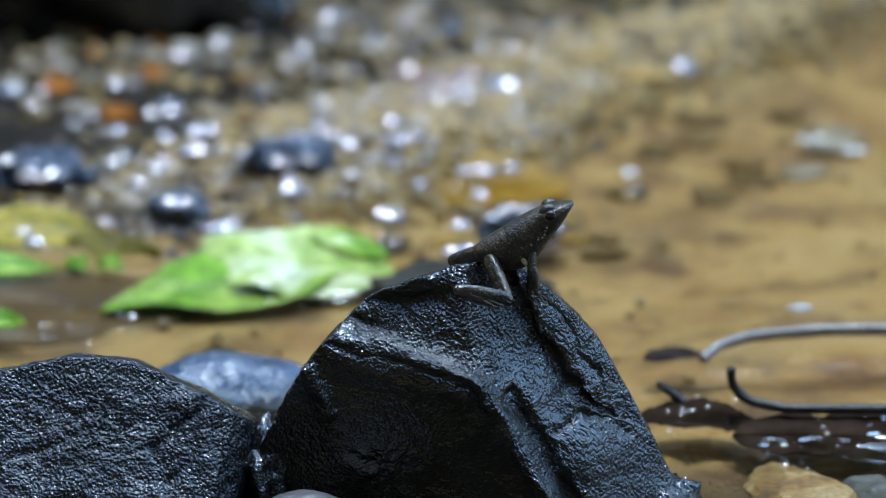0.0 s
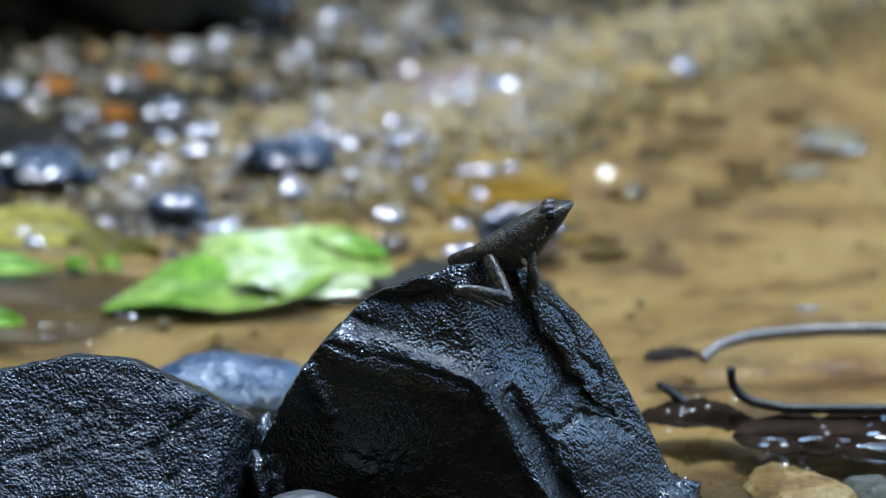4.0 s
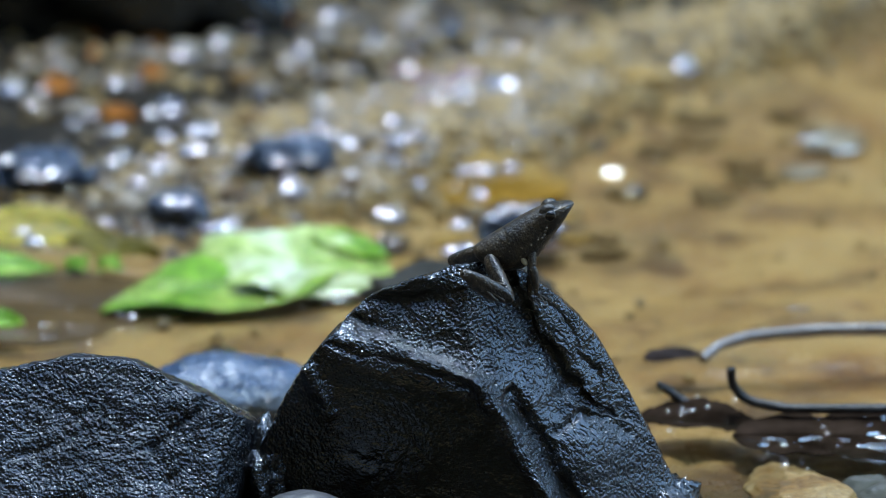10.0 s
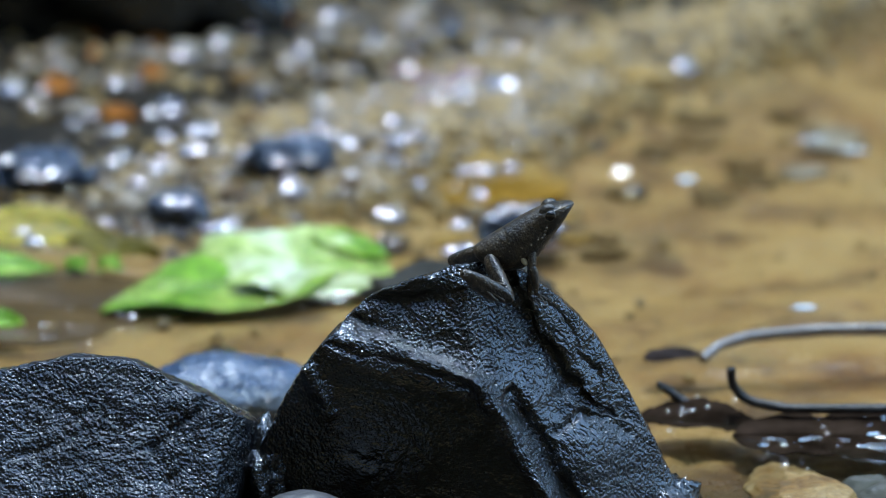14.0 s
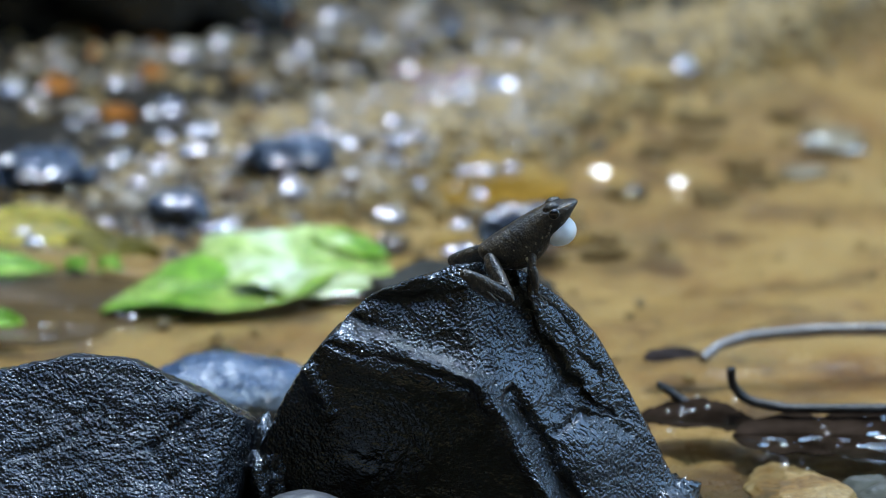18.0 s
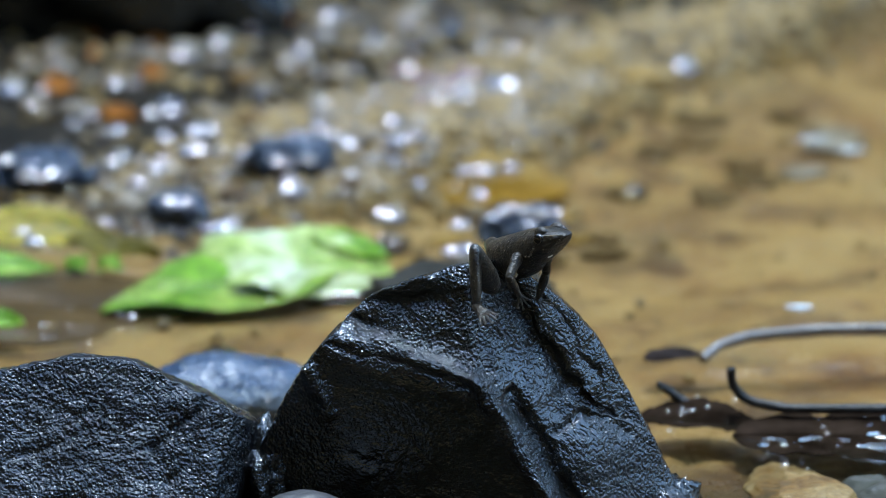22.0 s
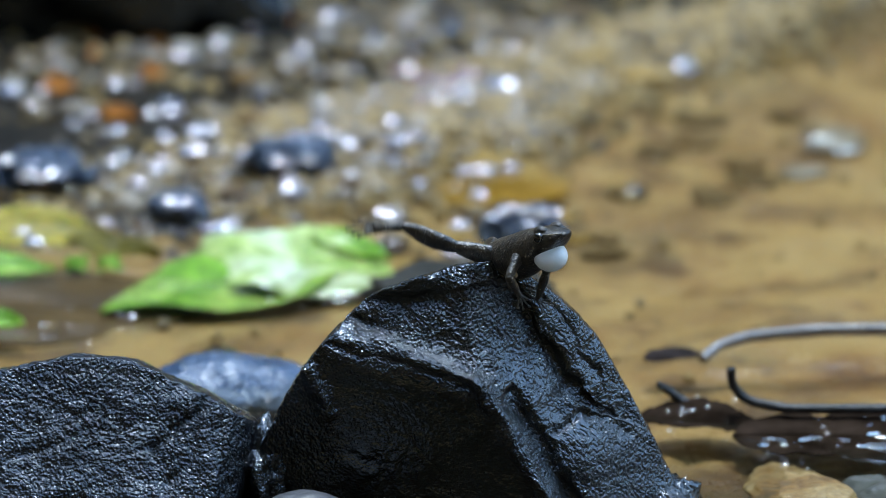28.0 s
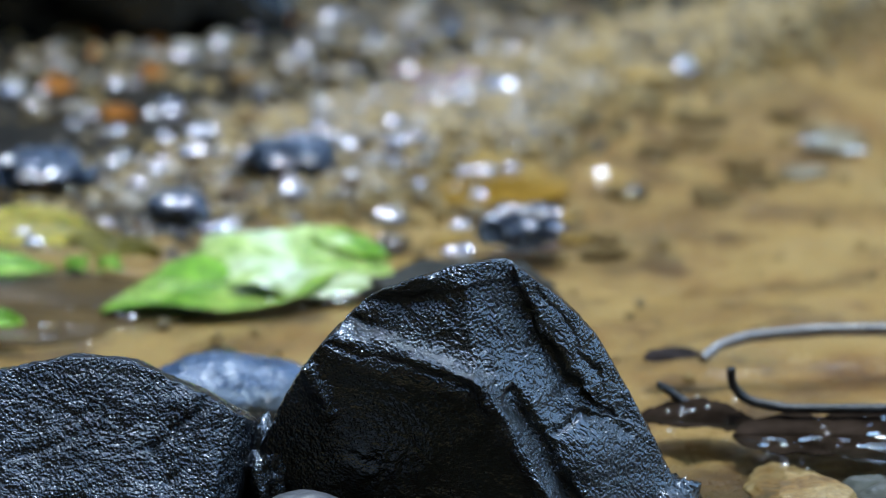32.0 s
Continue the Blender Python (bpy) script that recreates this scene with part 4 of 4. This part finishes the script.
SHINE = [make_shine("glint_pebble", low, high) for low, high in
         (((0.05, 0.052, 0.065), (0.16, 0.15, 0.15)), ((0.16, 0.13, 0.1), (0.3, 0.24, 0.17)), ((0.1, 0.07, 0.06), (0.22, 0.15, 0.1)))]
SHINING_SHAPES = [lump("pebble", (1000, 880, 1000), SHINE[k % 3], 4, 60 + k * 4.1, 0.03) for k in range(6)]
for k, item in enumerate(SHINING.replace("\n", " ").split(",")):
    x, y, z, half = [float(v) for v in item.split()]
    ob = thing("pebble", SHINING_SHAPES[k % 6], "small flat pebble added and tilted to mirror the sky as a glint", "pebble", "stream pebbles", at=pose(x * MM, y * MM, z * MM, 35 + 2 * math.sin(k * 5), 3 * math.sin(k * 3), 20 * math.sin(k * 7)))
    ob.scale = (6.6 * half * MM, 5.4 * half * MM, 1.7 * half * MM)
# how each ripple turns to the light: seconds, shift along the stream in millimetres, tilt in degrees (16 catches the sun)
RIPPLE_ROWS = {
    "a": "0 4 12, 1 -4 16, 2 -1.5 16, 3 4 12, 4.2 -2 16, 5 2 8, 6 -4 16, 7 1.5 13, 8 -3.5 12, 9 -2 2, 10 0 15, 11 -1 16, 12 -4 14, 13 -2 14, 14 2 14, 15.5 -2 16, 17 1 11, 18 -3 14, 19 -3 16, 20 -2.5 16, 21 -1 16, 22 -2 3, 23 -2.5 16, 24 4 16, 25 0 2, 26.5 -2 15, 28 0 2, 29 -1.5 16, 30 -4.5 16, 31 0 2, 32 -3 16",
    "b": "0 0 2, 0.2 0 15, 0.4 0 2, 8 0 2, 9 0 16, 9.6 0 2, 13 0 4, 14 2 11, 15 0 2, 17 0 11, 18 0 16, 18.5 0 3, 24 0 3, 25 1 14, 25.6 0 2, 30 0 2, 31 -1 16, 31.4 0 2, 32 0 2",
    "c": "0 0 8, 1 4 14, 2 0 2, 3 0 16, 4 2 6, 5 0 14, 6 0 16, 7 -2 16, 8 -1 16, 9 -1 16, 10 0 4, 11 -1 15, 12 2 16, 13 0 15, 14 1 9, 15.5 0 14, 17 2 16, 18 0 2, 19 0 5, 20 -1 15, 21 0 2, 22 0 10, 23 0 11, 24 2 15, 25 0 8, 26.4 0 15, 28 0 2, 29 1 15, 30 1 14, 31 0 2, 32 0 2",
    "d": "0 0 12.9, 1 0 10.5, 2 0 12.1, 3 0 12.9, 6 0 12.1, 8 1 12.9, 10 0 11.3, 13 0 12.9, 17 0 11.3, 20 0 11.3, 24 0 12.9, 28 0 12.1, 31 1 12.9, 32 0 11.3",
    "e": "0 0 11.2, 1 0 7.7, 2 0 7.7, 3 0 7, 6 -1 7.7, 7 1 8.4, 8 -2 9.8, 10 0 9.8, 12 0 9.8, 13 0 7.7, 14 0 8.4, 17 0 7.7, 18 1 11.2, 19 0 8.4, 20 0 11.2, 21 0 8.4, 23 0 10.5, 25 0 7.7, 28 2 11.2, 30 0 9.1, 32 0 8.4",
    "f": "0 0 10.2, 1 0 8.2, 2 0 6.1, 3 0 8.2, 6 0 8.2, 7 0 10.2, 8 0 10.9, 9 0 9.5, 10 -2 9.5, 11 0 9.5, 12 2 10.2, 13 0 10.9, 14 0 9.5, 17 0 9.5, 18 0 8.2, 20 0 8.8, 21 0 8.8, 23 -1 10.2, 24 0 9.5, 28 -2 10.2, 29 0 9.5, 30 0 10.2, 31 0 9.5, 32 0 10.2",
    "g": "0 0 16, 5 1 15, 9 0 16, 14 -1 16, 20 1 15, 25 0 16, 32 0 16",
}


# ---- the frog ----
LEN = dict(body=23.7, thigh=11.0, shank=12.0, foot=12.5, upper_arm=5.6, forearm=6.0, forefoot=3.6)


def wart(bm, amount, size):
    bm.normal_update()
    for v in bm.verts:
        q = v.co / (size * MM)
        v.co += v.normal * amount * MM * (noise.noise(q) + 0.5 * noise.noise(q * 2.3))


def limb(stations, count=56, amount=0.1):
    bm = bmesh.new()
    tube(bm, [(x, 0, z, wy, wz) for x, z, wy, wz in smooth_rings(stations, count)], 28)
    wart(bm, amount, 1.0)
    wart(bm, amount * 0.3, 0.4)
    return bm


# along the back: x, top, bottom, half width, how boxy the section is
TORSO = ((0, 0.4, -1.4, 0.8, 1.0), (1.2, 1.2, -3.8, 2.4, 1.0), (4, 1.7, -6.4, 3.7, 1.0), (7.5, 2.0, -7.7, 4.4, 0.95), (11.5, 2.35, -7.2, 4.5, 0.9), (14.8, 2.5, -5.4, 4.2, 0.85),
         (17.6, 2.35, -4.0, 4.3, 0.75), (20.2, 1.75, -2.7, 3.9, 0.7), (22.2, 1.05, -1.5, 3.0, 0.7), (23.5, 0.5, -0.7, 1.9, 0.8), (24.1, 0.0, -0.3, 0.5, 1.0))


def torso_point(row, a):
    """A point of the skin on a row of the torso, at the angle a from the near flank upwards."""
    x, top, low, half, boxy = row
    c, q = math.cos(a), math.sin(a)
    y = -half * math.copysign(abs(c) ** boxy, c)
    mid = low * 0.25 if x > 15 else (top + low) / 2
    reach = top - mid if q > 0 else mid - low
    return Vector((x, y, mid + reach * math.copysign(abs(q) ** boxy, q)))


def body_mesh():
    bm = bmesh.new()
    sides = 56
    rows = []
    for row in smooth_rings(TORSO, 110):
        ring = []
        for i in range(sides):
            a = 2 * math.pi * i / sides
            p = torso_point(row, a)
            if p.x > 15.5:
                # the mouth's line under the snout
                gape = math.exp(-((p.z - (0.12 * (24 - p.x) * -1.6 - 0.35)) / 0.22) ** 2)
                p.y *= 1 - 0.07 * gape
            ring.append(bm.verts.new(p * MM))
        rows.append(ring)
    for a, b in zip(rows, rows[1:]):
        for i in range(sides):
            bm.faces.new((a[i], a[(i + 1) % sides], b[(i + 1) % sides], b[i]))
    bm.faces.new(rows[0][::-1])
    bm.faces.new(rows[-1])
    bmesh.ops.recalc_face_normals(bm, faces=bm.faces)
    wart(bm, 0.1, 1.1)
    wart(bm, 0.025, 0.4)
    return bm


def canthus(side):
    """The pale edge that runs from the eye to the tip of the snout."""
    bm = bmesh.new()
    path = [torso_point(row, 0.5) for row in smooth_rings(TORSO, 110) if 19.6 < row[0] < 23.8]
    rings = []
    for k, p in enumerate(path):
        r = 0.16 * (1 + 0.3 * noise.noise(p * 2.5))
        rings.append([bm.verts.new(Vector((p.x, -side * (p.y - 0.03), p.z)) * MM + Vector((0, math.cos(b), math.sin(b))) * r * MM) for b in (0, 1.05, 2.1, 3.14, 4.2, 5.25)])
    for a, b in zip(rings, rings[1:]):
        for i in range(6):
            bm.faces.new((a[i], a[(i + 1) % 6], b[(i + 1) % 6], b[i]))
    return bm


def ball(r, squash=(1, 1, 1), at=(0, 0, 0), level=3):
    bm = bmesh.new()
    bmesh.ops.create_icosphere(bm, subdivisions=level, radius=r * MM)
    for v in bm.verts:
        v.co = Vector((v.co.x * squash[0], v.co.y * squash[1], v.co.z * squash[2])) + Vector(at) * MM
    return bm


def digits(spread, lengths, base, width, pad, web=0.0):
    """A foot: sole and toes with round pads, along x."""
    bm = bmesh.new()
    tube(bm, [(0, 0, 0, width * 1.3, width * 1.1), (base * 0.5, 0, 0, width * 1.1, width), (base, 0, 0, width * 1.8, width * 0.8), (base + 0.4, 0, 0, width, width * 0.5)], 12)
    n = len(lengths)
    tips = []
    for k, length in enumerate(lengths):
        a = radians(spread * (k / (n - 1) - 0.5))
        turn = Matrix.Translation((base * MM, (k - (n - 1) / 2) * width * 0.5 * MM, 0)) @ Matrix.Rotation(a, 4, "Z")
        toe = bmesh.new()
        tube(toe, [(0, 0, 0, width * 0.5, width * 0.45), (length * 0.35, 0, 0.12, width * 0.45, width * 0.42), (length * 0.45, 0, 0.1, width * 0.34, width * 0.34),
                   (length * 0.8, 0, 0, width * 0.3, width * 0.3), (length * 0.9, 0, 0, pad, pad * 0.6), (length, 0, -0.05, pad * 0.4, pad * 0.3)], 10)
        toe.transform(turn)
        me = bpy.data.meshes.new("toe")
        toe.to_mesh(me)
        toe.free()
        bm.from_mesh(me)
        bpy.data.meshes.remove(me)
        tips.append(turn @ Vector((length * web * MM, 0, 0)))
    if web:
        for a, b in zip(tips, tips[1:]):
            mid = (a + b) * 0.5 * 0.93
            vs = [bm.verts.new((base * MM * 0.9, 0, dz)) for dz in (0.06 * MM, -0.06 * MM)]
            tri = [[bm.verts.new(p + Vector((0, 0, dz))) for p in (a, mid, b)] for dz in (0.06 * MM, -0.06 * MM)]
            for side in (0, 1):
                bm.faces.new((vs[side], tri[side][0], tri[side][1]))
                bm.faces.new((vs[side], tri[side][1], tri[side][2]))
    return bm


def build_frog():
    frog = tagged(new("frog"), "small dark speckled frog with a white vocal sac", "frog")
    p = {"body": part("body", body_mesh(), SKIN, frog)}
    for side in (1, -1):
        part("eyelid", ball(1.6, (1.2, 0.8, 0.9), (18.7, side * 2.4, 1.35)), SKIN, p["body"])
        part("canthus", canthus(side), SKIN_PALE, p["body"], "thin pale edge from eye to snout")
        ring = bmesh.new()
        spots = [[ring.verts.new(Vector((19.1 + (1.1 + 0.09 * math.cos(b)) * math.cos(a), side * (4.25 + 0.09 * math.sin(b)), 0.35 + (1.0 + 0.09 * math.cos(b)) * math.sin(a))) * MM)
                  for b in (0, 1.57, 3.14, 4.71)] for a in [2 * math.pi * i / 28 for i in range(28)]]
        for i in range(28):
            for j in range(4):
                ring.faces.new((spots[i][j], spots[(i + 1) % 28][j], spots[(i + 1) % 28][(j + 1) % 4], spots[i][(j + 1) % 4]))
        part("eye_rim", ring, SKIN_PALE, p["body"], "thin bronze rim of the eye")
        part("eye", ball(1.25, (1.05, 0.8, 0.95), (19.1, side * 3.75, 0.35)), EYE_MAT, p["body"], "glossy black eye")
    for x, z, r in ((17.2, -1.6, 0.26), (16.6, -2.1, 0.3), (16.1, -2.7, 0.26), (15.4, -3.1, 0.24), (14.4, -3.0, 0.2)):
        part("jaw_wart", ball(r, (1.2, 0.8, 1.0), (x, -4.15, z), 2), SKIN_PALE, p["body"], "pale wart behind the jaw")
    part("belly_patch", ball(1.1, (0.6, 0.6, 1.4), (9.4, -3.4, -5.6)), BELLY, p["body"], "cream patch behind the foreleg")
    p["sac"] = part("vocal_sac", ball(3.7, (1.0, 1.0, 0.9), level=4), SAC, frog, "inflated white vocal sac")
    thigh = ((-1.2, 0, 0.7, 0.9), (0, 0, 1.2, 1.9), (1.8, 0, 1.5, 2.4), (5, -0.1, 1.5, 2.4), (8.6, 0, 1.3, 1.8), (10.6, 0.1, 1.15, 1.35), (11.6, 0.1, 0.9, 1.0), (12.0, 0.1, 0.4, 0.4))
    shank = ((-1.1, 0, 0.4, 0.4), (-0.4, 0, 1.0, 1.2), (0.8, 0, 1.2, 1.6), (4, -0.3, 1.3, 2.1), (7.6, -0.2, 1.2, 2.0), (10.6, 0, 0.95, 1.3), (12.3, 0, 0.7, 0.7))
    upper = ((-0.9, 0, 0.7, 0.8), (0.4, 0, 1.3, 1.4), (2.6, 0, 1.05, 1.1), (5.0, 0, 0.9, 0.9), (5.9, 0, 0.5, 0.5))
    fore = ((-0.5, 0, 0.5, 0.5), (0.4, 0, 0.9, 0.9), (2.2, 0, 1.0, 0.95), (4.8, 0, 0.7, 0.65), (6.2, 0, 0.5, 0.45))
    for side in ("near", "far"):
        p[side + "_thigh"] = part("thigh", limb(thigh), SKIN_LEG, frog)
        p[side + "_shank"] = part("shank", limb(shank), SKIN_LEG, frog)
        p[side + "_foot"] = part("hind_foot", digits(34, (4.0, 5.2, 6.6, 5.4, 4.2), 6.0, 0.86, 0.42, 0.5), SKIN_TOE, frog, "webbed hind foot with pale toe pads")
        p[side + "_upper_arm"] = part("upper_arm", limb(upper, 36), SKIN, frog)
        p[side + "_forearm"] = part("forearm", limb(fore, 36), SKIN, frog)
        p[side + "_forefoot"] = part("forefoot", digits(75, (2.2, 2.8, 3.0, 2.2), 0.8, 0.5, 0.36), SKIN_TOE, frog, "forefoot with pale finger pads")
    return frog, p


frog, FROG = build_frog()
ORIGIN = Vector((14, -3, 52))

# joints of each posture in millimetres; a posture takes over what it does not name
POSTURES = {}
POSTURES["upright"] = dict(rump=(6.5, 6.0, 55.3), snout=(27.8, 4.0, 66.8), hip=(9.8, 3.4, 54.4), knee=(12.9, -2.6, 49.1), ankle=(2.8, -5.6, 52.0),
    toe=(14.6, -3.1, 48.4), hip2=(11.4, 9.5, 54.4), knee2=(5.7, 12.5, 52.4), ankle2=(9.3, 11.0, 51.4), toe2=(13.2, 16.0, 48.6), 
    sh=(18.7, 3.0, 58.3), el=(19.0, 0.6, 53.2), wr=(19.8, 1.6, 47.6), fi=(23.2, 1.6, 46.6), sh2=(18.6, 8.5, 56.0),
    el2=(18.8, 9.5, 50.8), wr2=(18.8, 8.0, 47.6), fi2=(20.5, 7.0, 46.7))
POSTURES["tucked"] = dict(POSTURES["upright"], knee=(13.0, -2.6, 49.5), ankle=(4.4, -5.0, 55.0), toe=(14.6, -3.0, 48.9))
POSTURES["calling"] = dict(POSTURES["tucked"], rump=(7.5, 6.0, 55.4))
POSTURES["low"] = dict(rump=(9.9, 13.0, 54.5), snout=(26.3, -3.0, 61.5), hip=(10.4, 0.8, 48.7), knee=(6.9, -2.8, 57.8), ankle=(7.3, -4.8, 46.4), 
    toe=(9.8, -14.0, 46.0), hip2=(11.2, 15.0, 53.4), knee2=(10.0, 26.0, 51.5), ankle2=(11.7, 20.0, 49.2), toe2=(15.3, 14.0, 48.1), 
    sh=(15.9, 1.0, 55.6), el=(13.9, -3.0, 52.1), wr=(16.4, 0.5, 46.8), fi=(17.6, 0.5, 44.5), sh2=(22.0, 4.0, 55.2), 
    el2=(22.0, 6.0, 51.5), wr2=(21.0, 6.0, 48.6), fi2=(22.7, 5.5, 47.6))
POSTURES["flag"] = dict(POSTURES["low"], rump=(9.9, 12.0, 54.5), snout=(26.3, -4.0, 62.1), hip=(13.2, 8.5, 53.0), knee=(2.9, 9.0, 56.3), ankle=(-5.9, 10.0, 61.0),
    toe=(-17.2, 11.8, 62.1))
POSTURES["flag_low"] = dict(POSTURES["flag"], knee=(2.7, 9.0, 55.6), ankle=(-5.9, 10.0, 58.9), toe=(-17.3, 12.0, 57.8))
POSTURES["stretched"] = dict(POSTURES["low"], hip=(10.9, 5.0, 56.0), knee=(3.9, 0.0, 49.0), ankle=(-6.1, -6.5, 42.8), toe=(-10.3, -13.0, 35.5))


def along(a, b, up=(0, 0, 1)):
    """A pose at a whose x axis points to b and whose z axis keeps near up."""
    x = (Vector(b) - Vector(a)).normalized()
    y = Vector(up).cross(x)
    y = y.normalized() if y.length > 1e-4 else Vector((0, 1, 0))
    return Matrix.Translation((Vector(a) - ORIGIN) * MM) @ Matrix((x, y, x.cross(y))).transposed().to_4x4()


def posed(name):
    """The pose of every part of the frog in a posture."""
    j = {k: Vector(v) for k, v in POSTURES[name].items()}
    out = {"body": along(j["rump"], j["snout"])}
    for side, e in (("near", ""), ("far", "2")):
        for chain in (("hip", "knee", "ankle", "toe", "thigh", "shank", "foot"), ("sh", "el", "wr", "fi", "upper_arm", "forearm", "forefoot")):
            a = j[chain[0] + e]
            for k in range(3):
                way = (j[chain[k + 1] + e] - j[chain[k] + e]).normalized()
                b = a + way * LEN[chain[k + 4]]
                out[side + "_" + chain[k + 4]] = along(a, b, (0, -0.9, 0.45) if k == 2 else (0, -0.3, 1))
                a = b
    return out


# when the frog takes each posture
ACTS = [(0, "upright"), (9.4, "upright"), (9.6, "tucked"), (17.5, "tucked"), (17.8, "calling"), (19.9, "calling"), (20.2, "tucked"), (21.0, "tucked"), (21.2, "low"),
        (26.3, "low"), (26.7, "flag"), (27.9, "flag"), (28.0, "flag_low"), (28.2, "stretched"), (31.4, "stretched"), (31.5, "low"), (31.58, "stretched"), (31.75, "low"), (32.0, "low")]
# the vocal sac: how far it stands out, 0 to 1
CALLS = [(0, 0), (17.5, 0), (17.8, 1), (18.2, 0.95), (19.0, 0.97), (19.4, 0.8), (20.0, 0.45), (20.3, 0), (26.8, 0), (27.2, 1), (28.3, 1), (28.5, 0.5), (28.7, 0), (32.0, 0)]


def posture_at(t):
    return [name for at, name in ACTS if at <= t + 1e-6][-1]


def motions():
    table = {name: posed(name) for name in POSTURES}
    for key, ob in FROG.items():
        if key != "sac":
            walk(ob, [(t, table[name][key]) for t, name in ACTS])
    rows = []
    call_t, call_v = [t for t, v in CALLS], [v for t, v in CALLS]
    for t in sorted(set(call_t + [t for t, name in ACTS])):
        out = float(np.interp(t, call_t, call_v))
        body = table[posture_at(t)]["body"]
        rows.append((t, body @ pose((15.6 + 2.0 * out) * MM, 0, (-1.1 - 3.0 * out) * MM, 0, 20, 0)))
    walk(FROG["sac"], rows)
    for key, text in RIPPLE_ROWS.items():
        x, y, z = RIPPLES[key].location
        rows = [[float(v) for v in item.split()] for item in text.split(",")]
        walk(RIPPLES[key], [(t, pose(x + dx * MM, y, z, 3.2 * tilt - 13, 0, 0)) for t, dx, tilt in rows])
    rest = Matrix.Translation((ORIGIN + 8.5 * Vector(TO_EYE) + Vector((0, 0, 0.45))) * MM)
    leap = ((31.5, 17, -5, 52), (31.55, 50, -10, 50), (31.6, 82, -16, 22), (31.66, 135, -26, 8), (31.72, 165, -30, 5), (32.0, 165, -30, 5))
    walk(frog, [(0, rest), (31.42, rest)] + [(t, pose(x * MM, y * MM, z * MM)) for t, x, y, z in leap])


motions()
